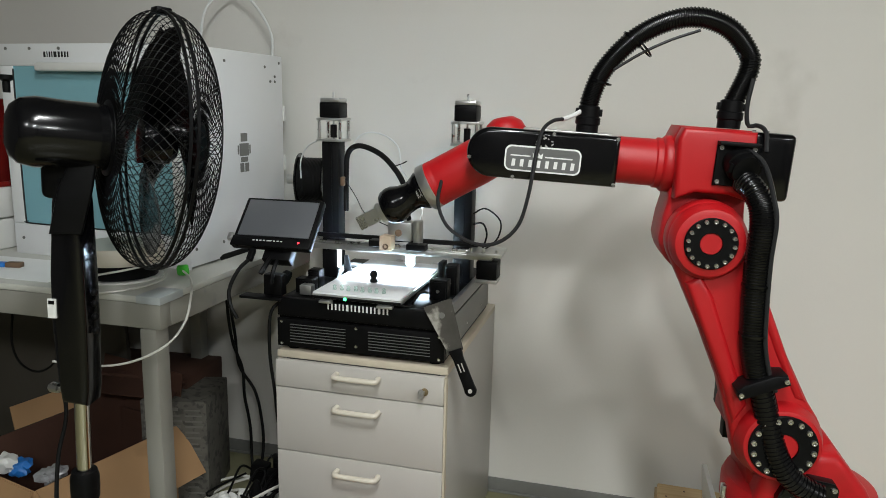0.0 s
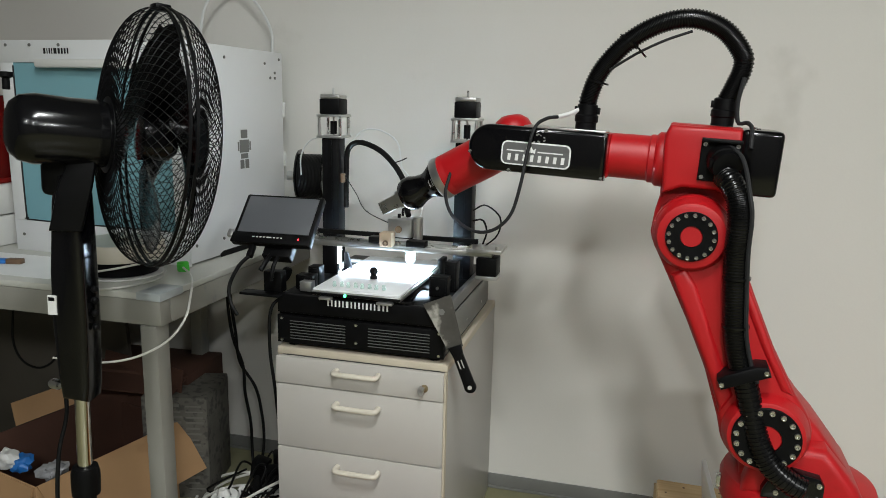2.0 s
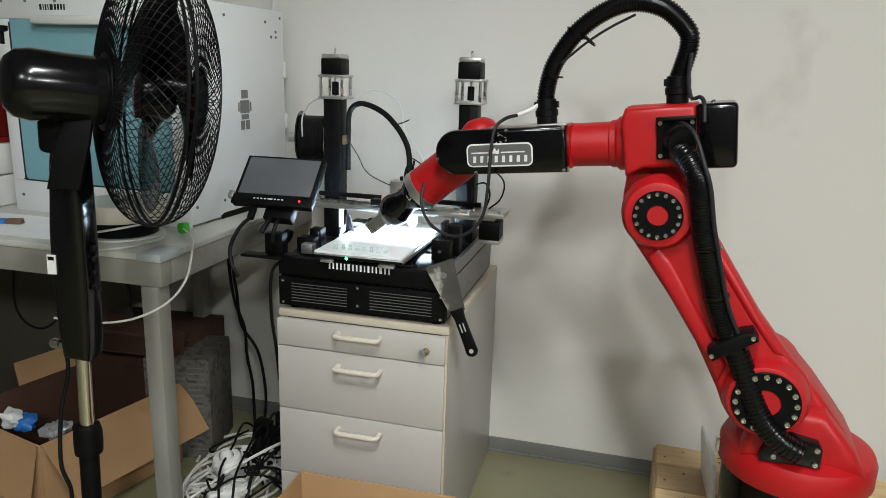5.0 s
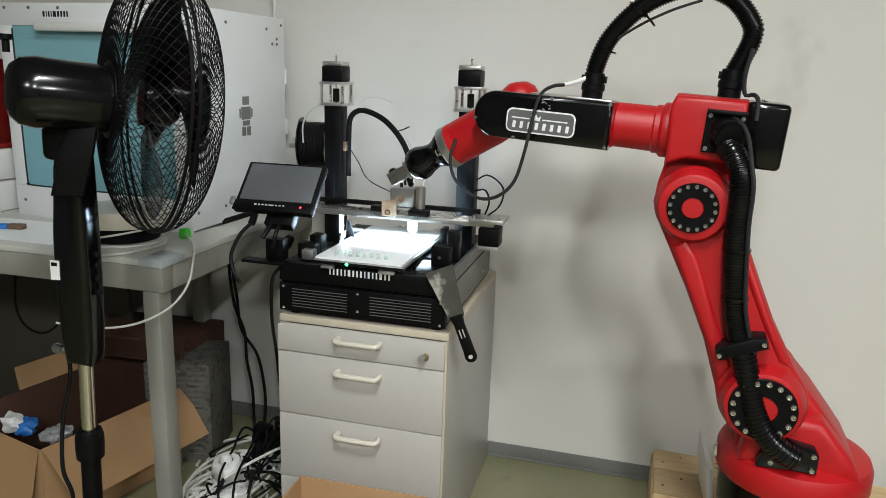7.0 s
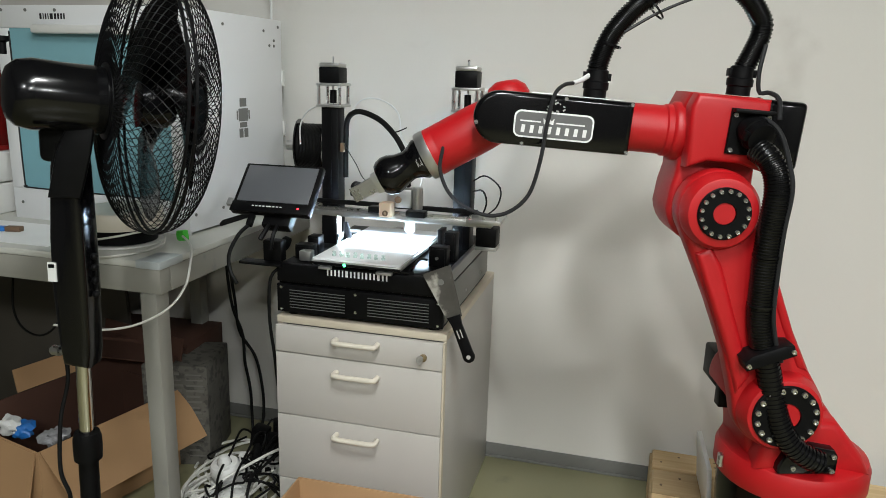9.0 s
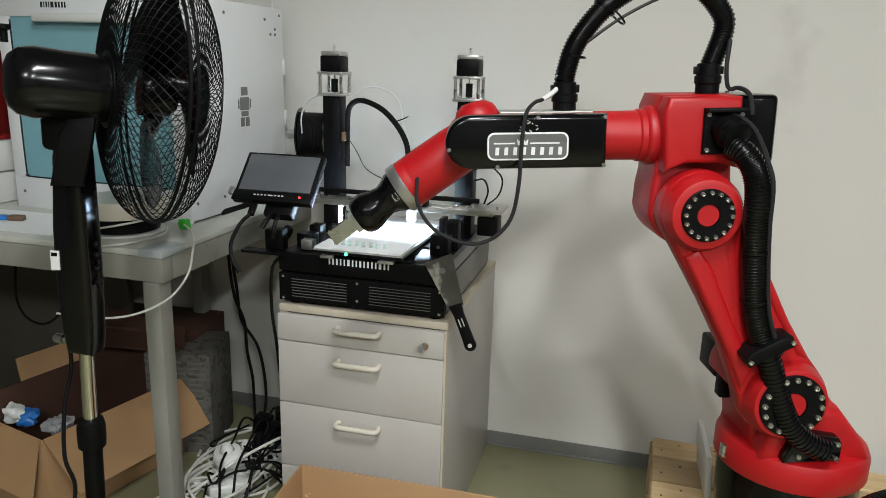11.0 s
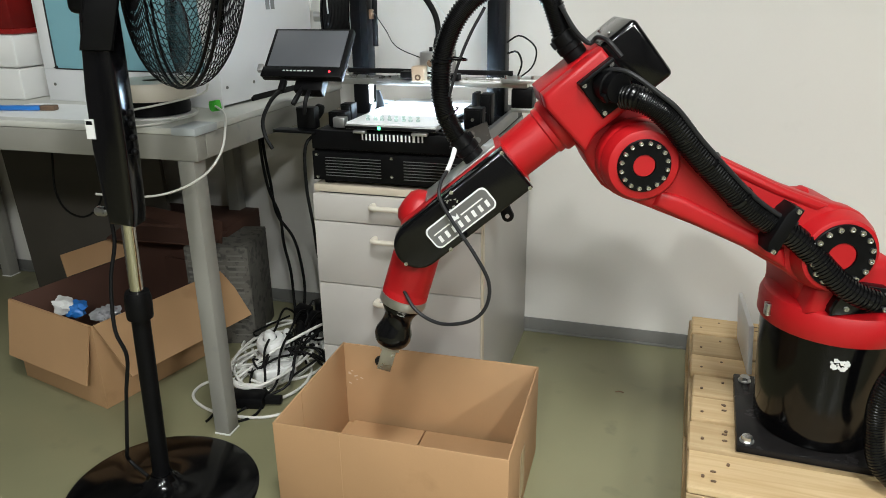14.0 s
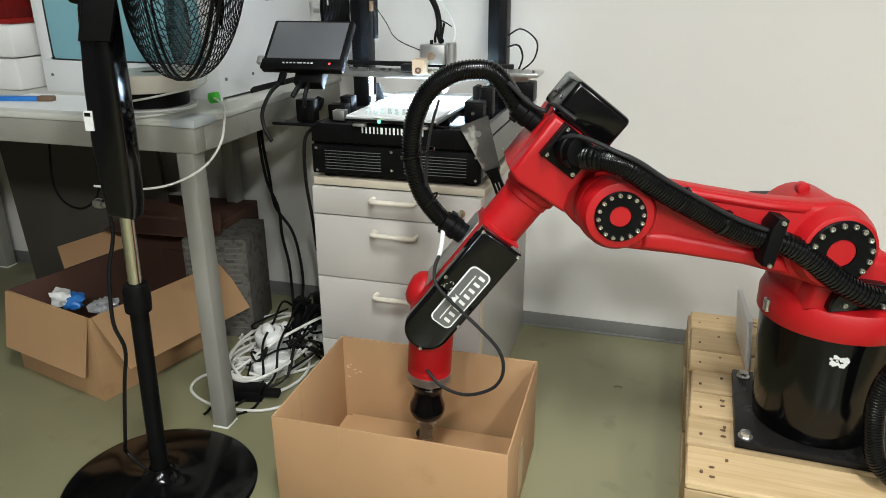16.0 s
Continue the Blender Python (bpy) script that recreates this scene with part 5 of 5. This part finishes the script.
def flap_carton():
    c = thing("flap_carton", "open brown cardboard box with flaps folded out under the table", "box", pose(-0.606, -0.080, 0, 0, 0, 0))
    # near corner on the floor; x runs along the short front wall, y along the long side wall
    ex, ey = Vector((-0.971, 0.240, 0)), Vector((0.240, 0.971, 0))
    W, L, h, t = 0.375, 0.46, 0.25, 0.004
    m = Matrix(((ex.x, ey.x, 0, 0.025), (ex.y, ey.y, 0, -0.105), (0, 0, 1, 0), (0, 0, 0, 1)))

    def pc(name, bm, mat, label=""):
        bm.transform(m)
        return part(name, bm, mat, c, label)

    pc("wall_panel", box(0, W, 0, t, 0, h, 0.001), M_CARD)
    # far walls, bottom and back flap carry the inside shade in their colour
    pc("wall_panel", box(0, W, L - t, L, 0, h, 0.001), M_SHADECARD)
    pc("wall_panel", box(0, t, t, L - t, 0, h, 0.001), M_CARD)
    pc("wall_panel", box(W - t, W, t, L - t, 0, h, 0.001), M_SHADECARD)
    pc("bottom", box(t, W - t, t, L - t, 0.001, 0.006), M_SHADECARD)
    pc("flap", prism([(0.004, 0), (W - 0.004, 0), (W - 0.01, -0.165), (0.01, -0.165)], -t, 0, m=pose(0, -0.001, h, -12)), M_CARD, "folded-out cardboard flap")
    pc("flap", prism([(0.004, 0), (L - 0.004, 0), (L + 0.01, -0.165), (0.03, -0.165)], 0, t, m=pose(-0.001, 0, h, 0, 0, 90) @ pose(0, 0, 0, 32)), M_CARD, "folded-out cardboard flap")
    pc("flap", box(0.01, W - 0.01, 0, t, 0, 0.15, m=pose(0, L, h + 0.002, -10)), M_SHADECARD)
    pc("flap", box(0.18, L - 0.01, 0, t, 0, 0.07, m=pose(W, 0, h + 0.002, 0, 0, 90) @ pose(0, 0, 0, 12)), M_CARD)
    bag = thing("crisp_bag", "blue and white plastic bag in the cardboard box", "bag", pose(-0.815, -0.035, 0.216, 12, 10, -10))
    for nm, mt, off, size, seed in (("bag_body", M_WHITEPL, (0, 0, 0), (0.055, 0.03, 0.028), 3.1), ("print_band", M_BLUE, (0.035, 0.01, -0.004), (0.04, 0.033, 0.026), 7.7)):
        bm = bmesh.new()
        bmesh.ops.create_icosphere(bm, subdivisions=3, radius=1)
        for v in bm.verts:
            v.co = Vector(v.co) * (0.8 + 0.5 * noise.noise(v.co * 1.8 + Vector((seed, 0, 0))))
            v.co = Vector((v.co.x * size[0], v.co.y * size[1], v.co.z * size[2])) + Vector(off)
        part(nm, bm, mt, bag, "blue printed foil" if nm == "print_band" else "")
    wrap = thing("clear_wrap", "crumpled clear plastic wrap in the cardboard box", "plastic wrap", pose(-0.64, -0.06, 0.225))
    bm = bmesh.new()
    bmesh.ops.create_icosphere(bm, subdivisions=3, radius=0.045)
    for v in bm.verts:
        v.co *= 0.75 + 0.6 * noise.noise(v.co * 40)
        v.co.z *= 0.6
    part("film", bm, M_FOIL, wrap)


flap_carton()


def carton_stack():
    s = thing("printed_carton", "dim grey carton with dense print behind the table leg", "box", pose(-0.50, 0.33, 0, 0, 0, 14))
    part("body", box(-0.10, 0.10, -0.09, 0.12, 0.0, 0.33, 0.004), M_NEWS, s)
    b = bmesh.new()
    rnd = random.Random(2)
    for col in range(3):
        for k in range(16):
            z = 0.30 - k * 0.018
            box(-0.09 + col * 0.062, -0.09 + col * 0.062 + rnd.uniform(0.03, 0.055), -0.0908, -0.0902, z, z + rnd.uniform(0.003, 0.009), bm=b)
    # print bars only a little paler than the dark carton
    part("print_block", b, material("dim_print", (0.14, 0.135, 0.12), 0.8), s, "rows of plain pale bars for unreadable print")
    # brown box whose colour includes the shade under the table
    d = thing("shaded_carton", "brown cardboard box far under the table, shade put into its colour", "box", pose(-0.62, 0.43, 0, 0, 0, 4))
    part("body", box(-0.25, 0.12, -0.10, 0.13, 0.0, 0.36, 0.004), M_SHADECARD, d)
    part("flap", box(-0.25, 0.12, -0.20, -0.10, 0.0, 0.004, m=pose(0, -0.0, 0.36, 8)), M_SHADECARD, d)
    # added sheet, coloured like the shaded wall behind the carton
    w = thing("dim_wall_sheet", "grey-brown sheet added for the shaded wall under the table", "board", pose(-1.05, 0.40, 0.0, 4, 0, 6))
    part("body", box(-0.28, 0.3, -0.01, 0.01, 0.0, 0.70, 0.003), material("shaded_wall_tone", (0.06, 0.052, 0.042), 0.7, vary=0.12, scale=6), w)


carton_stack()

# pale panel between robot and wall
pn = thing("pale_panel", "pale grey board standing on edge on the pallet", "board", pose(1.070, 0.22, 0.145, 0, -5, 2))
part("panel", box(-0.006, 0.006, -0.02, 0.19, 0.0, 0.135, 0.002), M_PANEL, pn)

# floor crumb
tagged(part("floor_crumb", tube([(0.745, 0.270, 0.0025), (0.756, 0.274, 0.003), (0.768, 0.272, 0.0025)], 0.002, 6, 0.004), M_BROWN), "small dark wood splinter on the floor", "splinter")


# ---- cables, power strips ----
def power_strip(x, y, z, turn, n):
    p = thing("power_strip", "white power strip with plugs on the floor", "power strip", pose(x, y, z, 0, 0, turn), "power strips")
    part("body", box(-0.03 * n, 0.03 * n, -0.027, 0.027, 0.0, 0.04, 0.008, 3), M_WHITEPL, p)
    for i in range(n):
        cx = -0.03 * n + 0.03 + i * 0.06
        part("socket", lathe([(0.019, 0.0405), (0.023, 0.0405), (0.023, 0.046), (0.019, 0.046), (0.019, 0.0405)], 24, m=Matrix.Translation((cx, 0, 0))), M_WHITEPL, p)
    return p


def plug(x, y, z, mat, rx=0, ry=0, rz=0):
    p = thing("power_plug", "moulded power plug in a power strip", "plug", pose(x, y, z, rx, ry, rz), "plugs")
    part("plug_body", lathe([(0, 0), (0.019, 0), (0.019, 0.02), (0.014, 0.032), (0.008, 0.05), (0, 0.052)], 20), mat, p)


power_strip(-0.245, 0.24, 0.0, 75, 4)
power_strip(-0.16, 0.36, 0.0, 80, 3)
power_strip(-0.22, 0.09, 0.0, 40, 2)
for x, y, z, mt in ((-0.265, 0.165, 0.045, M_WHITEPL), (-0.25, 0.22, 0.045, M_WHITEPL), (-0.235, 0.28, 0.045, M_RUB), (-0.22, 0.33, 0.045, M_RUB), (-0.16, 0.33, 0.045, M_RUB), (-0.15, 0.39, 0.045, M_RUB)):
    plug(x, y, z, mt, 10, 8, 30)
rs = thing("round_socket", "round white socket with a plug on the floor", "socket", pose(-0.262, 0.155, 0.075, 8, -6, 20))
part("body", lathe([(0, -0.02), (0.040, -0.02), (0.043, -0.012), (0.043, 0.010), (0.038, 0.018), (0.022, 0.020), (0.020, 0.012), (0, 0.012)], 32), M_WHITEPL, rs)
part("plug", lathe([(0, 0.012), (0.018, 0.013), (0.018, 0.030), (0.010, 0.042), (0, 0.043)], 20), M_WHITEPL, rs)
ad = thing("power_adapter", "black power adapter brick on the floor", "power adapter", pose(-0.225, -0.060, 0.0, 0, 0, 12))
part("brick", box(-0.065, 0.055, -0.028, 0.028, 0.001, 0.034, 0.005), M_BLK, ad)
part("lead", box(0.055, 0.10, -0.012, 0.012, 0.008, 0.028, 0.004), M_RUB, ad)
ad2 = thing("power_adapter", "black power adapters standing by the wall", "power adapter", pose(-0.20, 0.46, 0.0, 0, 0, 30))
part("brick", box(-0.06, 0.06, -0.035, 0.035, 0.001, 0.09, 0.006), M_BLK, ad2)
rnd = random.Random(11)
for i in range(9):
    cx, cy = -0.22 + rnd.uniform(-0.09, 0.08), 0.14 + rnd.uniform(-0.12, 0.16)
    rx, ry = rnd.uniform(0.06, 0.13), rnd.uniform(0.07, 0.17)
    ph = rnd.uniform(0, 6.28)
    pts = [(cx + rx * math.cos(ph + k * 0.55), cy + ry * math.sin(ph + k * 0.55), 0.007 + 0.0035 * i * (0.5 + 0.5 * math.sin(k * 1.3 + i)) ** 2) for k in range(12 + i % 3)]
    cable("extension_cable", pts, 0.0044, M_CABLEW, "white extension cable coiled on the floor", "cable", "white cables")
for i in range(14):
    x, y = -0.30 + rnd.uniform(0, 0.18), -0.02 + rnd.uniform(0, 0.3)
    pts = [(x, y, 0.02)]
    for k in range(6):
        x += rnd.uniform(-0.03, 0.06)
        y += rnd.uniform(-0.05, 0.10)
        pts.append((min(x, -0.02), min(y, 0.55), 0.02 + rnd.uniform(0, 0.09)))
    cable("power_cable", pts, 0.0034, M_RUB, "black power cable tangled on the floor", "cable", "black cables")
for i in range(4):
    r0 = 0.10 + 0.014 * i
    pts = [(-0.27 + 0.01 * i + (r0 * 0.75) * math.cos(0.5 + k * 0.5), 0.10 + 0.012 * i + r0 * 1.25 * math.sin(0.5 + k * 0.5), 0.03 + 0.006 * i + 0.012 * math.sin(k + i)) for k in range(13)]
    cable("extension_cable", pts, 0.0044, M_CABLEW, "white extension cable coiled on the floor", "cable", "white cables")
cable("extension_cable", [(-0.365, -0.02, 0.006), (-0.31, 0.03, 0.02), (-0.22, 0.13, 0.08), (-0.10, 0.24, 0.13), (-0.015, 0.29, 0.12)], 0.0045, M_CABLEW, "white extension cable pulled across the tangle", "cable", "white cables")
cable("extension_cable", [(-0.06, -0.04, 0.005), (-0.15, -0.115, 0.005), (-0.28, -0.125, 0.005), (-0.38, -0.08, 0.005), (-0.40, -0.01, 0.005), (-0.34, 0.07, 0.006), (-0.28, 0.14, 0.012)], 0.0042, M_CABLEW, "white extension cable coiled on the floor", "cable", "white cables")
cable("hanging_cable", [(-0.385, 0.42, 0.77), (-0.380, 0.42, 0.60), (-0.368, 0.42, 0.497), (-0.356, 0.42, 0.395), (-0.304, 0.42, 0.317), (-0.283, 0.42, 0.224), (-0.279, 0.42, 0.13), (-0.285, 0.40, 0.04)], 0.0048, M_RUB, "black cable hanging from the table", "cable", "black cables")
cable("hanging_cable", [(-0.375, 0.40, 0.77), (-0.380, 0.40, 0.61), (-0.366, 0.40, 0.484), (-0.334, 0.40, 0.395), (-0.329, 0.40, 0.302), (-0.313, 0.40, 0.208), (-0.31, 0.40, 0.10), (-0.29, 0.37, 0.03)], 0.0048, M_RUB, "black cable hanging from the table", "cable", "black cables")
cable("hanging_cable", [(0.012, 0.02, 0.75), (-0.012, -0.008, 0.72), (-0.016, -0.012, 0.62), (-0.012, 0.0, 0.52), (-0.02, 0.03, 0.42)], 0.004, M_RUB, "black cable hanging beside the cabinet", "cable", "black cables")
cable("sagging_cable", [(-0.775, 0.0, 0.73), (-0.785, 0.0, 0.65), (-0.797, 0.0, 0.555), (-0.773, 0.0, 0.500), (-0.715, 0.0, 0.484), (-0.658, 0.0, 0.523), (-0.58, -0.05, 0.62)], 0.0032, M_RUB, "black cable sagging under the table", "cable", "black cables")
cable("feed_tube", [(-0.50, 0.50, 1.352), (-0.49, 0.49, 1.42), (-0.47, 0.50, 1.50), (-0.40, 0.52, 1.56), (-0.33, 0.54, 1.50), (-0.285, 0.545, 1.42), (-0.28, 0.54, 1.352)], 0.004, M_CLEARPL, "milky white feed tube arching over the printer", "tube")
for k in range(3):
    cable("power_cable", [(-0.30 + 0.07 * k, 0.40, 0.05), (-0.29 + 0.06 * k, 0.30, 0.12), (-0.27 + 0.05 * k, 0.20, 0.10), (-0.24 + 0.05 * k, 0.08, 0.09), (-0.20 + 0.03 * k, 0.0, 0.03), (-0.17 - 0.05 * k, -0.10, 0.005), (-0.22 - 0.03 * k, -0.17, 0.005)], 0.0036, M_RUB, "black power cable tangled on the floor", "cable", "black cables")
for k in range(4):
    a3 = thing("plug_adapter", "black plug adapter on a power strip by the wall", "plug", pose(-0.27 + 0.065 * k, 0.37 - 0.035 * (k % 2), 0.04, 8 * k, 10, 25 * k), "plug adapters")
    part("brick", box(-0.026, 0.026, -0.022, 0.022, 0.0, 0.062, 0.006), M_BLK, a3)
# thick black hose of the robot on the pallet
hz = ribbed([(1.44, -0.06, 0.40), (1.36, -0.14, 0.44), (1.285, -0.19, 0.435), (1.250, -0.20, 0.390), (1.238, -0.20, 0.340), (1.240, -0.20, 0.28), (1.255, -0.21, 0.21), (1.30, -0.22, 0.166)], 0.019)
tagged(part("supply_hose", hz, M_HOSE), "black corrugated supply hose beside the robot base", "hose")


# ---- motion ----
def eased(t):
    """The joints at any time, on a smooth curve through the rows."""
    i = max(k for k in range(len(JOINTS) - 1) if JOINTS[k][0] <= t + 1e-6)
    a, b = JOINTS[i], JOINTS[i + 1]
    p, n = JOINTS[max(i - 1, 0)], JOINTS[min(i + 2, len(JOINTS) - 1)]
    h = b[0] - a[0]
    u = (t - a[0]) / h
    out = []
    for k in range(1, 5):
        ma = (b[k] - p[k]) / (b[0] - p[0]) * h
        mb = (n[k] - a[k]) / (n[0] - a[0]) * h
        out.append((2 * u ** 3 - 3 * u ** 2 + 1) * a[k] + (u ** 3 - 2 * u ** 2 + u) * ma + (-2 * u ** 3 + 3 * u ** 2) * b[k] + (u ** 3 - u ** 2) * mb)
    return out


def motions():
    times = [i * 0.25 for i in range(65)]
    rows = [[], [], [], []]
    hose = [[] for _ in PIECES]
    held = []
    robot_at = Matrix.Translation((AXIS_X, AXIS_Y, PALLET_Z))
    on_bed = pose(0.205, 0.115, 0.785)
    grip = None
    for t in times:
        ps = joint_poses(*eased(t))
        for k in range(4):
            rows[k].append((t, ps[k]))
        pts = hose_points(ps[0], ps[1])
        for i in range(len(PIECES)):
            s = (i + 0.5) / len(PIECES) * 60
            k = int(s)
            p = pts[k].lerp(pts[min(k + 1, 60)], s - k)
            d = (pts[min(k + 1, 60)] - pts[max(k - 1, 0)]).normalized()
            side = (ps[0].to_3x3() @ Vector((0, 1, 0)))
            x = d.cross(side).normalized()
            y = d.cross(x)
            m = Matrix((x, y, d)).transposed().to_4x4()
            m.translation = p
            hose[i].append((t, m))
        wrist = robot_at @ ps[3]
        if t < 4.75:
            held.append((t, on_bed))
        else:
            if grip is None:
                grip = wrist.inverted() @ on_bed
                grip.translation = Vector((0.330, 0.0, -0.004))
            held.append((t, wrist @ grip))
    for ob, rr in zip((COLUMN, UPPER, FORE, WRIST), rows):
        walk(ob, rr)
    for ob, rr in zip(PIECES, hose):
        walk(ob, rr)
    walk(PRINTED, held)


motions()
